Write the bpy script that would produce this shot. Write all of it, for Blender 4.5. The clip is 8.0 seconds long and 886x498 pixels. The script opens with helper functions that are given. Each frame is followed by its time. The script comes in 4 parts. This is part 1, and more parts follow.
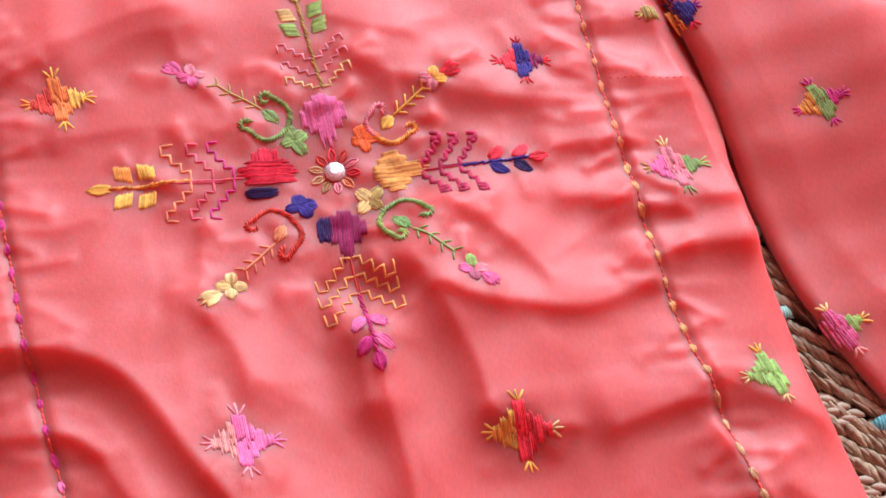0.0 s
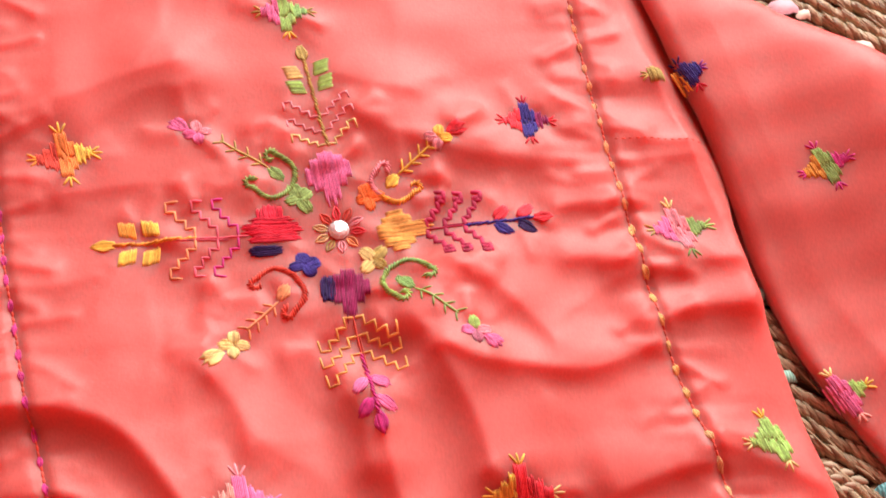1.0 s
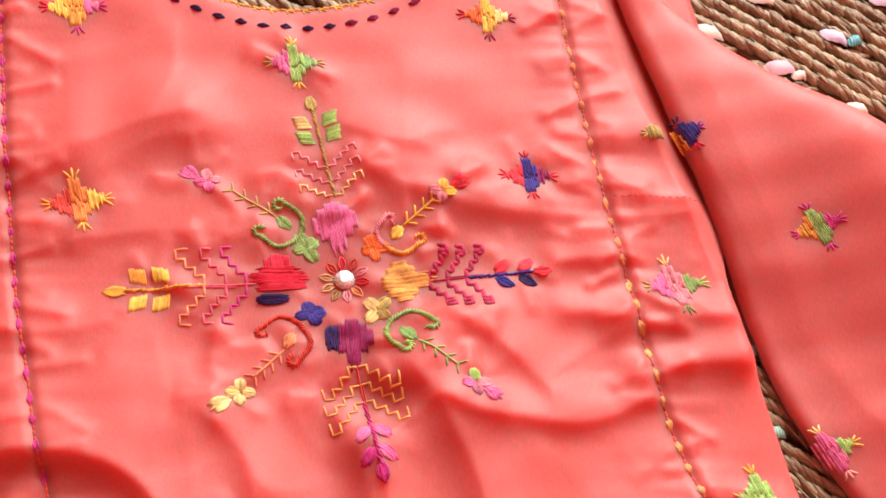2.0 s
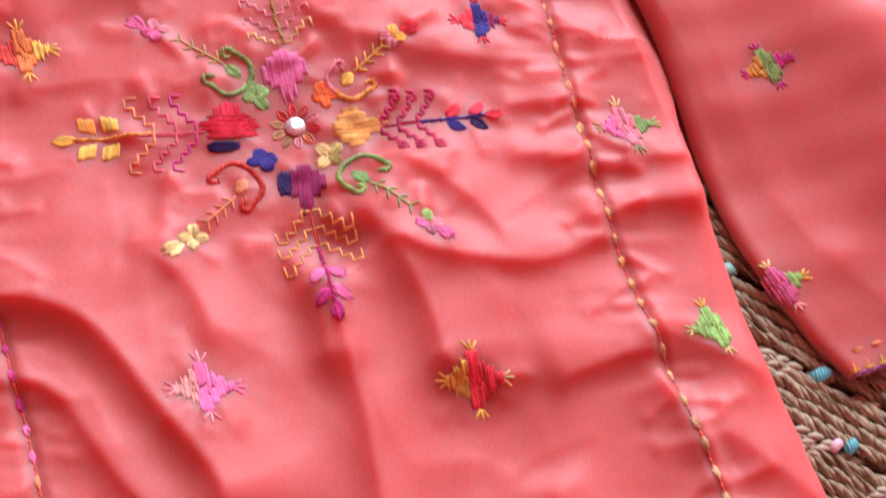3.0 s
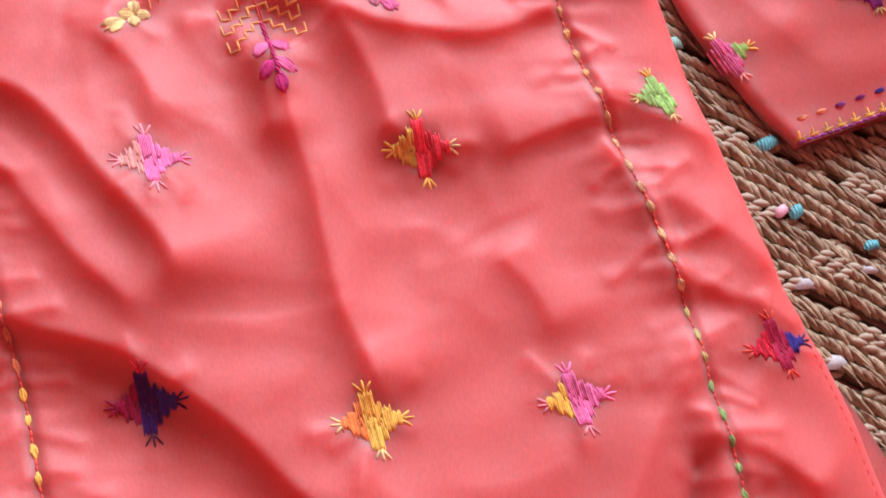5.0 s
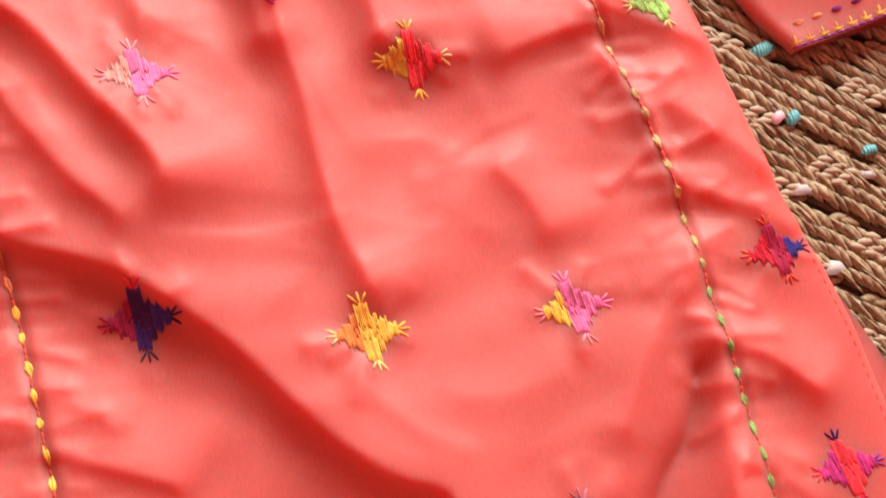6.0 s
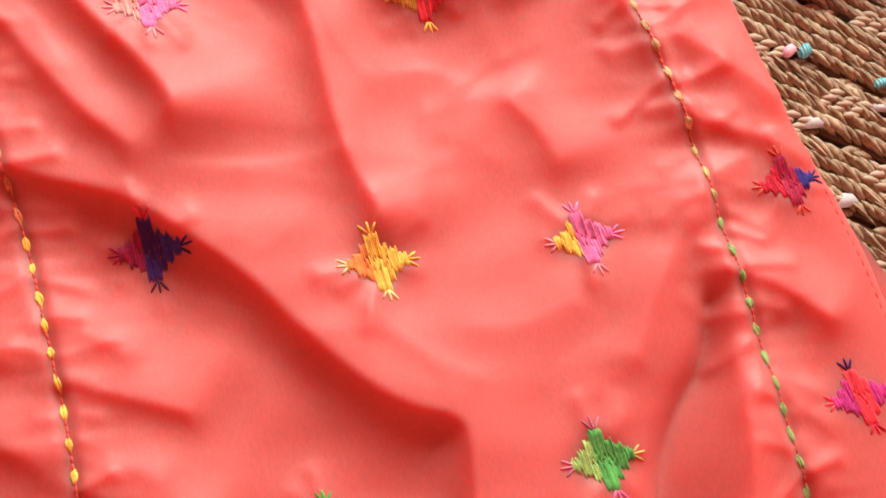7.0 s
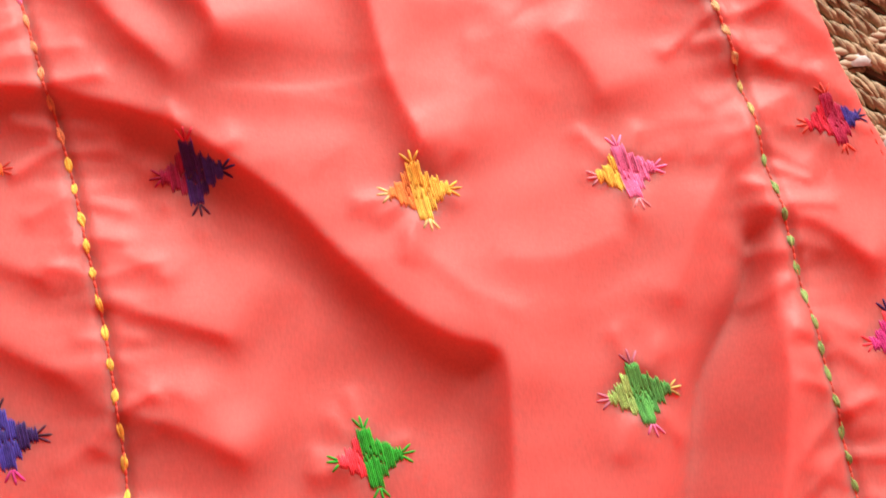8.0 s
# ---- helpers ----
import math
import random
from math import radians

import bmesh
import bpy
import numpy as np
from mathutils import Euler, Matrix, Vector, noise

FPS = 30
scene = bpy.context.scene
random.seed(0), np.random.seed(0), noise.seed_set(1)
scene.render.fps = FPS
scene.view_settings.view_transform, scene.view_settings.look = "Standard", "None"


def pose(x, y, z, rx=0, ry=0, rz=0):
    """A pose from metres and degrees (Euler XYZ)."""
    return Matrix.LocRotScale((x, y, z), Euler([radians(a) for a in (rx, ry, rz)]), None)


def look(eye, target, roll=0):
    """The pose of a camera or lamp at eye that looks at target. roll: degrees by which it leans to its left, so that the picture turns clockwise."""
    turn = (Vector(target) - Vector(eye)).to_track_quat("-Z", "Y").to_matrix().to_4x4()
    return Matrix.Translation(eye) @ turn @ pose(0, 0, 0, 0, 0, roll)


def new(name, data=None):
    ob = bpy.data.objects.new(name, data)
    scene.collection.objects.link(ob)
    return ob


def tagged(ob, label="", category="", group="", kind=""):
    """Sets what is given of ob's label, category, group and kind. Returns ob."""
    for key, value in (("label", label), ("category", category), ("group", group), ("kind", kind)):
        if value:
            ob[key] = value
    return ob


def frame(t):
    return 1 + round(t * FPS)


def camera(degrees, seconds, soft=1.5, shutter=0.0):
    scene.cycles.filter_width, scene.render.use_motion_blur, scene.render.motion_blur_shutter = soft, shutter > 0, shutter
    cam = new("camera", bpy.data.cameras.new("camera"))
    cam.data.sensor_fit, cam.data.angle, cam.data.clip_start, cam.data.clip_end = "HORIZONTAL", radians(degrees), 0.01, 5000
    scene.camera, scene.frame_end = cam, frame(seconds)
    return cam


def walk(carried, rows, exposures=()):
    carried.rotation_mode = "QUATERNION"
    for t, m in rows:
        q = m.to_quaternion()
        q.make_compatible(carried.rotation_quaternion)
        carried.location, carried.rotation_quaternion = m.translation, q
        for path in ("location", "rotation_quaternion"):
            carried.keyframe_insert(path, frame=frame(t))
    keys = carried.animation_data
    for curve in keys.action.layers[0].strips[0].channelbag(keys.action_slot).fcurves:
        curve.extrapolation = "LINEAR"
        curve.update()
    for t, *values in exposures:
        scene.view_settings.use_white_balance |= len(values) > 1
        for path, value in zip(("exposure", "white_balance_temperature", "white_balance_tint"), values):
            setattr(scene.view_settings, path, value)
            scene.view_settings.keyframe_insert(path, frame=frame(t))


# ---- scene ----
cam = camera(37.0, 8.0, soft=1.75, shutter=0.3)
PATH = [
    (0, (-0.032, -0.389, 0.763), (0.198, 0.42, -1.052), 10.1),
    (0.5, (-0.026, -0.381, 0.759), (0.202, 0.448, -1.046), 10.2),
    (1, (-0.03, -0.373, 0.77), (0.196, 0.48, -1.025), 9.9),
    (1.2, (-0.034, -0.368, 0.78), (0.193, 0.49, -1.013), 10.1),
    (2.3, (-0.043, -0.356, 0.802), (0.216, 0.507, -0.983), 13.1),
    (2.5, (-0.039, -0.367, 0.797), (0.229, 0.476, -0.997), 13.6),
    (3, (-0.036, -0.399, 0.785), (0.256, 0.34, -1.05), 16.0),
    (3.5, (-0.029, -0.426, 0.77), (0.27, 0.239, -1.092), 17.9),
    (4, (-0.032, -0.439, 0.77), (0.28, 0.19, -1.103), 19.6),
    (5.3, (-0.023, -0.476, 0.759), (0.291, 0.083, -1.136), 21.4),
    (5.5, (-0.024, -0.475, 0.757), (0.291, 0.06, -1.144), 22.1),
    (6, (-0.022, -0.493, 0.749), (0.281, 0.024, -1.159), 21.7),
    (6.5, (-0.015, -0.53, 0.736), (0.277, -0.018, -1.175), 20.9),
    (7, (-0.025, -0.524, 0.738), (0.258, -0.02, -1.176), 20.4),
    (7.5, (-0.03, -0.523, 0.736), (0.233, -0.053, -1.19), 20.6),
    (8, (-0.038, -0.523, 0.735), (0.207, -0.113, -1.207), 23.3),
]
WHITE = [
    (0.0, -0.19, 5300, 10),
    (0.2, -0.19, 5300, 10),
    (0.3, -0.02, 6500, 10),
    (2.7, -0.02, 6500, 10),
    (2.9, -0.19, 5300, 10),
    (5.3, -0.19, 5300, 10),
    (5.4, 0.05, 6500, 6),
    (6.6, 0.05, 6500, 5),
    (8.0, 0.12, 6500, 5),
]
walk(cam, [(t, look(eye, target, roll)) for t, eye, target, roll in PATH], WHITE)

# ---- light: daylight from one window of the room ----
world = bpy.data.worlds.new("world")
scene.world = world
world.use_nodes = True
wn = world.node_tree.nodes
sky = wn.new("ShaderNodeTexSky")
sky.sky_type = "NISHITA"
sky.sun_disc = False
sky.sun_elevation = radians(40)
sky.sun_rotation = radians(200)
world.node_tree.links.new(sky.outputs[0], wn["Background"].inputs[0])
wn["Background"].inputs[1].default_value = 0.08
WINDOW = (0.30, 3.50, 1.55, 4.55)
WALL_Y = 4.20
daylight = new("window_light", bpy.data.lights.new("window_light", "AREA"))
daylight.data.shape, daylight.data.size, daylight.data.size_y = "RECTANGLE", WINDOW[1] - WINDOW[0], WINDOW[3] - WINDOW[2]
daylight.data.energy, daylight.data.color = 865.0, (1.0, 0.97, 0.93)
middle = ((WINDOW[0] + WINDOW[1]) / 2, WALL_Y + 0.06, (WINDOW[2] + WINDOW[3]) / 2)
daylight.matrix_world = look(middle, (middle[0], 0, middle[2]))

# ---- materials ----
def nodes_of(name, rough, spec=0.5, metal=0.0):
    m = bpy.data.materials.new(name)
    m.use_nodes = True
    b = m.node_tree.nodes["Principled BSDF"]
    b.inputs["Roughness"].default_value = rough
    b.inputs["Specular IOR Level"].default_value = spec
    b.inputs["Metallic"].default_value = metal
    return m, m.node_tree.nodes, m.node_tree.links, b


def noise_node(n, l, scale, detail=3.0, stretch=None):
    c = n.new("ShaderNodeTexCoord")
    t = n.new("ShaderNodeTexNoise")
    t.inputs["Scale"].default_value = scale
    t.inputs["Detail"].default_value = detail
    if stretch:
        q = n.new("ShaderNodeMapping")
        q.inputs["Scale"].default_value = stretch
        l.new(c.outputs["Object"], q.inputs["Vector"])
        l.new(q.outputs[0], t.inputs["Vector"])
    else:
        l.new(c.outputs["Object"], t.inputs["Vector"])
    return t.outputs["Fac"]


def span(n, l, fac, a, b, lo=0.3, hi=0.7):
    r = n.new("ShaderNodeValToRGB")
    r.color_ramp.elements[0].position, r.color_ramp.elements[1].position = lo, hi
    r.color_ramp.elements[0].color, r.color_ramp.elements[1].color = (*a, 1), (*b, 1)
    l.new(fac, r.inputs[0])
    return r.outputs[0]


def mixed(n, l, fac, a, b, how="MIX"):
    x = n.new("ShaderNodeMix")
    x.data_type, x.blend_type = "RGBA", how
    if isinstance(fac, float):
        x.inputs[0].default_value = fac
    else:
        l.new(fac, x.inputs[0])
    l.new(a, x.inputs[6])
    l.new(b, x.inputs[7])
    return x.outputs[2]


def bump(n, l, b, fac, strength, distance):
    k = n.new("ShaderNodeBump")
    k.inputs["Strength"].default_value, k.inputs["Distance"].default_value = strength, distance
    l.new(fac, k.inputs["Height"])
    l.new(k.outputs[0], b.inputs["Normal"])


def satin_cloth():
    m, n, l, b = nodes_of("coral_satin", 0.54, 0.44)
    big = span(n, l, noise_node(n, l, 9.0, 4.0), (0.59, 0.121, 0.109), (0.65, 0.142, 0.128))
    fine = span(n, l, noise_node(n, l, 900.0, 2.0, (1, 0.25, 1)), (0.88, 0.88, 0.88), (1, 1, 1))
    l.new(mixed(n, l, 1.0, big, fine, "MULTIPLY"), b.inputs["Base Color"])
    b.inputs["Specular Tint"].default_value = (1.0, 0.90, 0.88, 1)
    b.inputs["Sheen Weight"].default_value = 0.04
    b.inputs["Sheen Roughness"].default_value = 0.4
    b.inputs["Sheen Tint"].default_value = (1.0, 0.56, 0.50, 1)
    b.inputs["Subsurface Weight"].default_value = 1.0
    b.inputs["Subsurface Radius"].default_value = (1.0, 0.03, 0.03)
    b.inputs["Subsurface Scale"].default_value = 0.045
    bump(n, l, b, noise_node(n, l, 420.0, 3.0), 0.16, 0.0006)
    return m


THREADS = {}


def thread(rgb):
    """Cotton floss in one dye, uneven along and between the stitches."""
    if rgb not in THREADS:
        m, n, l, b = nodes_of("floss", 0.55, 0.22)
        low, high = tuple(c * 0.84 for c in rgb), tuple(min(1, c * 1.10 + 0.008) for c in rgb)
        strand = span(n, l, noise_node(n, l, 420.0, 3.0), low, high, 0.35, 0.65)
        fibre = span(n, l, noise_node(n, l, 1500.0, 2.0), (0.88, 0.88, 0.88), (1, 1, 1))
        dye = n.new("ShaderNodeAttribute")
        dye.attribute_name = "dye"
        depth = span(n, l, dye.outputs["Fac"], (0.72, 0.70, 0.72), (1.26, 1.26, 1.26), 0.0, 1.0)
        l.new(mixed(n, l, 1.0, mixed(n, l, 1.0, strand, fibre, "MULTIPLY"), depth, "MULTIPLY"), b.inputs["Base Color"])
        b.inputs["Sheen Weight"].default_value = 0.1
        bump(n, l, b, noise_node(n, l, 2200.0, 2.0), 0.4, 0.0004)
        THREADS[rgb] = m
    return THREADS[rgb]


YELLOW, GOLD, ORANGE, PEACH = (0.92, 0.62, 0.10), (0.90, 0.44, 0.07), (0.86, 0.19, 0.035), (0.88, 0.38, 0.17)
LEMON, OLIVE, CREAM = (0.90, 0.76, 0.32), (0.52, 0.42, 0.12), (0.80, 0.60, 0.30)
RED, CRIMSON, MAROON = (0.90, 0.06, 0.09), (0.68, 0.016, 0.055), (0.38, 0.014, 0.085)
PINK, ROSE, MAGENTA, MAUVE = (0.86, 0.22, 0.46), (0.86, 0.34, 0.40), (0.62, 0.04, 0.26), (0.50, 0.16, 0.24)
PURPLE, NAVY, BLUE, DUSK = (0.30, 0.014, 0.12), (0.028, 0.008, 0.11), (0.05, 0.035, 0.30), (0.07, 0.012, 0.04)
GREEN, LIME, MOSS, LEAF = (0.30, 0.56, 0.18), (0.42, 0.70, 0.20), (0.30, 0.50, 0.15), (0.03, 0.42, 0.03)
GRASS, ORANGE_FLOSS = (0.12, 0.48, 0.11), (0.88, 0.30, 0.07)
WINE, AMBER, PINK_FLOSS = (0.46, 0.018, 0.085), (0.88, 0.50, 0.14), (0.82, 0.16, 0.24)
VIOLET, BRICK, PALEPINK = (0.26, 0.03, 0.26), (0.72, 0.08, 0.05), (0.86, 0.42, 0.36)
SATIN = satin_cloth()


def fibres(n, l, island):
    """Fine lines that run along the twists."""
    c, q, t = n.new("ShaderNodeTexCoord"), n.new("ShaderNodeMapping"), n.new("ShaderNodeTexNoise")
    q.vector_type = "TEXTURE" if island else "POINT"
    q.inputs["Rotation"].default_value = (0, 0, radians(-50.0) if island else 0)
    q.inputs["Scale"].default_value = (0.012, 0.0011, 0.0011) if island else (1.0, 4.0, 4.0)
    t.inputs["Scale"].default_value, t.inputs["Detail"].default_value = 1.0, 4.0
    l.new(c.outputs["Object"], q.inputs["Vector"])
    l.new(q.outputs[0], t.inputs["Vector"])
    return t.outputs["Fac"]


def jute(name, island):
    m, n, l, b = nodes_of(name, 0.48, 0.45)
    if island:
        pick = n.new("ShaderNodeNewGeometry").outputs["Random Per Island"]
    else:
        pick = n.new("ShaderNodeObjectInfo").outputs["Random"]
    tone = span(n, l, pick, (0.32, 0.25, 0.148), (0.56, 0.485, 0.32), 0.0, 1.0)
    streak = span(n, l, fibres(n, l, island), (0.50, 0.46, 0.42), (1.14, 1.12, 1.08), 0.36, 0.64)
    patch = span(n, l, noise_node(n, l, 22.0, 2.0), (0.8, 0.78, 0.76), (1.05, 1.05, 1.05))
    l.new(mixed(n, l, 1.0, mixed(n, l, 1.0, tone, streak, "MULTIPLY"), patch, "MULTIPLY"), b.inputs["Base Color"])
    bump(n, l, b, fibres(n, l, island), 0.7, 0.0016)
    return m


JUTE, JUTE_ONE = jute("jute_fibre", True), jute("jute_fibre_strand", False)


def plain(name, rgb, rough, scale, depth=0.3):
    m, n, l, b = nodes_of(name, rough)
    a = span(n, l, noise_node(n, l, scale, 5.0), tuple(c * 0.8 for c in rgb), tuple(min(1, c * 1.12) for c in rgb))
    f = span(n, l, noise_node(n, l, scale * 14, 3.0), (0.86, 0.86, 0.86), (1, 1, 1))
    l.new(mixed(n, l, 1.0, a, f, "MULTIPLY"), b.inputs["Base Color"])
    bump(n, l, b, noise_node(n, l, scale * 10, 3.0), depth, 0.001)
    return m


# ---- the lie of the cloth ----
def curve(ys, xs):
    """A smooth line x(y) through a few stations."""
    ys, xs = np.array(ys, float), np.array(xs, float)

    def at(y):
        y = np.asarray(y, float)
        return sum(np.interp(y + k, ys, xs) for k in (-0.02, -0.01, 0.0, 0.01, 0.02)) / 5
    return at


left_seam = curve([-0.75, -0.5, -0.45, -0.4, -0.35, -0.3, -0.25, -0.2, -0.15, -0.1, -0.05, 0.0, 0.2, 0.35],
                  [-0.128, -0.131, -0.130, -0.133, -0.139, -0.146, -0.154, -0.164, -0.176, -0.187, -0.196, -0.206, -0.226, -0.23])
right_seam = curve([-0.75, -0.5, -0.45, -0.4, -0.35, -0.3, -0.25, -0.2, -0.15, -0.1, -0.05, 0.0, 0.05, 0.1, 0.2, 0.35],
                   [0.272, 0.256, 0.251, 0.247, 0.243, 0.239, 0.230, 0.218, 0.206, 0.196, 0.189, 0.184, 0.178, 0.174, 0.169, 0.165])
right_edge = curve([-0.75, -0.45, -0.4, -0.35, -0.326, -0.296, -0.26, -0.214, -0.163, -0.124, -0.082, -0.049, -0.025, 0.0, 0.03, 0.07, 0.1, 0.2, 0.35],
                   [0.372, 0.341, 0.334, 0.3245, 0.317, 0.306, 0.2975, 0.2895, 0.2755, 0.271, 0.2645, 0.2605, 0.255, 0.256, 0.264, 0.278, 0.286, 0.275, 0.26])
sleeve_in = curve([-0.196, -0.176, -0.144, -0.111, -0.075, -0.034, 0.004, 0.047, 0.070, 0.112, 0.187, 0.24, 0.30],
                  [0.335, 0.320, 0.303, 0.285, 0.274, 0.2645, 0.2575, 0.2505, 0.2425, 0.2335, 0.217, 0.207, 0.203])
left_edge = curve([-0.75, -0.45, -0.3, -0.15, 0.0, 0.2, 0.35], [-0.30, -0.275, -0.265, -0.265, -0.28, -0.295, -0.29])
BOTTOM, TOP = -0.68, 0.30


def neckline(x):
    return np.minimum(0.213 + (np.asarray(x) + 0.018) ** 2 / 0.30, TOP)


FOLDS = []


def fold(points, height, shade, gentle, fade=0.03):
    """A fold along a line of points: shade is the width of its side to the right of the way, gentle of that to the left."""
    FOLDS.append((smooth_line(points), height, shade, gentle, fade))


def smooth_line(points, cuts=2):
    """The line with its corners rounded off."""
    p = np.array(points, float)
    for k in range(cuts if len(p) > 2 else 0):
        a, b = p[:-1], p[1:]
        mids = np.stack([a * 0.75 + b * 0.25, a * 0.25 + b * 0.75], 1).reshape(-1, 2)
        p = np.concatenate([p[:1], mids[1:-1], p[-1:]])
    return p


# folds of the front, then those of the side panels
fold([(-0.201, -0.109), (-0.163, -0.112), (-0.136, -0.123), (-0.116, -0.146), (-0.098, -0.176), (-0.081, -0.198), (-0.066, -0.220), (-0.059, -0.235)], 0.0112, 0.0144, 0.075, 0.045)
fold([(-0.196, -0.159), (-0.165, -0.160), (-0.149, -0.168), (-0.131, -0.197), (-0.111, -0.229), (-0.087, -0.255)], 0.0058, 0.0108, 0.034, 0.05)
fold([(-0.190, -0.256), (-0.151, -0.261), (-0.115, -0.274), (-0.086, -0.288), (-0.058, -0.312), (-0.030, -0.338), (-0.014, -0.360), (0.003, -0.382), (0.024, -0.406), (0.048, -0.425), (0.068, -0.431), (0.075, -0.440), (0.074, -0.461), (0.070, -0.497), (0.063, -0.532), (0.051, -0.573)], 0.0105, 0.0130, 0.09, 0.03)
fold([(0.013, -0.117), (0.017, -0.140), (0.019, -0.166), (0.025, -0.195), (0.028, -0.224), (0.030, -0.255), (0.036, -0.285), (0.046, -0.313)], 0.0072, 0.0132, 0.04, 0.03)
fold([(0.039, -0.069), (0.057, -0.102), (0.071, -0.134), (0.074, -0.160)], 0.0104, 0.0216, 0.075, 0.035)
fold([(0.055, -0.090), (0.075, -0.101), (0.103, -0.105), (0.134, -0.111), (0.160, -0.106), (0.189, -0.093)], 0.0045, 0.0054, 0.022, 0.02)
fold([(0.152, -0.183), (0.185, -0.173), (0.209, -0.171)], 0.0056, 0.0072, 0.03, 0.02)
fold([(0.209, -0.191), (0.221, -0.215), (0.230, -0.245), (0.235, -0.280)], 0.0047, 0.012, 0.008, 0.015)
fold([(0.134, -0.256), (0.148, -0.275), (0.153, -0.292)], 0.0036, 0.0084, 0.035, 0.015)
fold([(0.235, -0.391), (0.230, -0.420), (0.229, -0.449), (0.225, -0.480), (0.215, -0.519), (0.203, -0.554)], 0.0094, 0.0192, 0.022, 0.03)
fold([(0.225, -0.389), (0.216, -0.421), (0.196, -0.443), (0.183, -0.465), (0.176, -0.489), (0.169, -0.512), (0.161, -0.541)], -0.0095, 0.01, 0.022, 0.03)
fold([(0.235, -0.326), (0.210, -0.354), (0.189, -0.385), (0.175, -0.412)], 0.0036, 0.018, 0.014, 0.03)
fold([(-0.133, -0.382), (-0.105, -0.393), (-0.072, -0.407)], 0.0060, 0.0084, 0.03, 0.02)
fold([(-0.139, -0.351), (-0.120, -0.355), (-0.100, -0.371)], 0.0022, 0.0063, 0.018, 0.015)
fold([(-0.128, -0.441), (-0.100, -0.452), (-0.072, -0.470)], 0.0043, 0.0096, 0.03, 0.02)
fold([(-0.128, -0.414), (-0.112, -0.425), (-0.092, -0.440)], 0.0018, 0.00672, 0.02, 0.015)
fold([(-0.221, -0.330), (-0.191, -0.350), (-0.162, -0.366)], 0.0036, 0.0096, 0.03, 0.02)
fold([(-0.224, -0.376), (-0.194, -0.393), (-0.150, -0.423)], 0.0043, 0.0108, 0.03, 0.02)
fold([(0.074, -0.038), (0.103, -0.060), (0.122, -0.086)], 0.0040, 0.0084, 0.04, 0.03)
fold([(-0.089, -0.090), (-0.067, -0.114), (-0.062, -0.139)], 0.0032, 0.0096, 0.035, 0.03)
fold([(-0.009, -0.097), (0.005, -0.127), (0.006, -0.155)], 0.0050, 0.0108, 0.02, 0.03)
fold([(-0.205, 0.033), (-0.171, 0.030), (-0.129, 0.038), (-0.098, 0.037)], 0.0022, 0.0072, 0.035, 0.03)
fold([(-0.228, 0.093), (-0.185, 0.091), (-0.142, 0.113), (-0.102, 0.123)], 0.0040, 0.0156, 0.045, 0.04)
fold([(-0.153, 0.084), (-0.125, 0.105), (-0.088, 0.109)], 0.0029, 0.018, 0.04, 0.04)
fold([(0.008, 0.112), (0.030, 0.101), (0.056, 0.095)], 0.0025, 0.0084, 0.03, 0.03)
fold([(0.024, 0.075), (0.052, 0.060), (0.098, 0.044), (0.154, 0.036)], 0.0037, 0.0108, 0.04, 0.03)
fold([(0.141, 0.003), (0.164, 0.005), (0.186, 0.006)], 0.0043, 0.0072, 0.022, 0.02)
fold([(0.143, -0.034), (0.165, -0.034), (0.185, -0.033)], 0.0037, 0.0070, 0.02, 0.02)
fold([(0.137, 0.026), (0.151, 0.018), (0.174, 0.021)], 0.0016, 0.004, 0.012, 0.012)
fold([(0.162, 0.063), (0.180, 0.060), (0.202, 0.054)], 0.0037, 0.0067, 0.02, 0.02)
fold([(-0.204, -0.032), (-0.174, -0.033), (-0.151, -0.025)], 0.0022, 0.0072, 0.03, 0.03)
fold([(0.239, 0.096), (0.247, 0.055), (0.259, 0.011), (0.258, -0.031), (0.258, -0.067)], 0.0050, 0.0204, 0.012, 0.03)
fold([(0.186, 0.051), (0.213, 0.048), (0.251, 0.046)], 0.0016, 0.005, 0.006, 0.02)
fold([(0.187, 0.033), (0.214, 0.036), (0.249, 0.037)], 0.0024, 0.0084, 0.022, 0.02)
fold([(0.192, 0.095), (0.218, 0.097), (0.241, 0.096)], 0.0024, 0.0108, 0.024, 0.02)
fold([(0.173, -0.048), (0.215, -0.039), (0.252, -0.042)], 0.0036, 0.0072, 0.02, 0.02)
fold([(0.185, -0.080), (0.220, -0.071), (0.249, -0.074)], 0.0043, 0.0072, 0.02, 0.02)
fold([(0.213, -0.161), (0.241, -0.171), (0.270, -0.190)], 0.0036, 0.0108, 0.026, 0.02)
fold([(0.237, -0.224), (0.262, -0.243), (0.290, -0.272)], 0.0043, 0.018, 0.03, 0.02)
fold([(0.241, -0.274), (0.266, -0.291), (0.295, -0.308)], 0.0029, 0.0072, 0.02, 0.02)
fold([(0.240, -0.318), (0.262, -0.326), (0.288, -0.336)], 0.0022, 0.00702, 0.018, 0.015)
fold([(0.238, -0.374), (0.266, -0.385), (0.289, -0.408)], 0.0050, 0.0096, 0.024, 0.02)
fold([(0.245, -0.435), (0.258, -0.453), (0.274, -0.468)], 0.0029, 0.0072, 0.018, 0.02)
fold([(0.242, -0.467), (0.253, -0.487), (0.267, -0.499)], 0.0025, 0.0072, 0.018, 0.02)

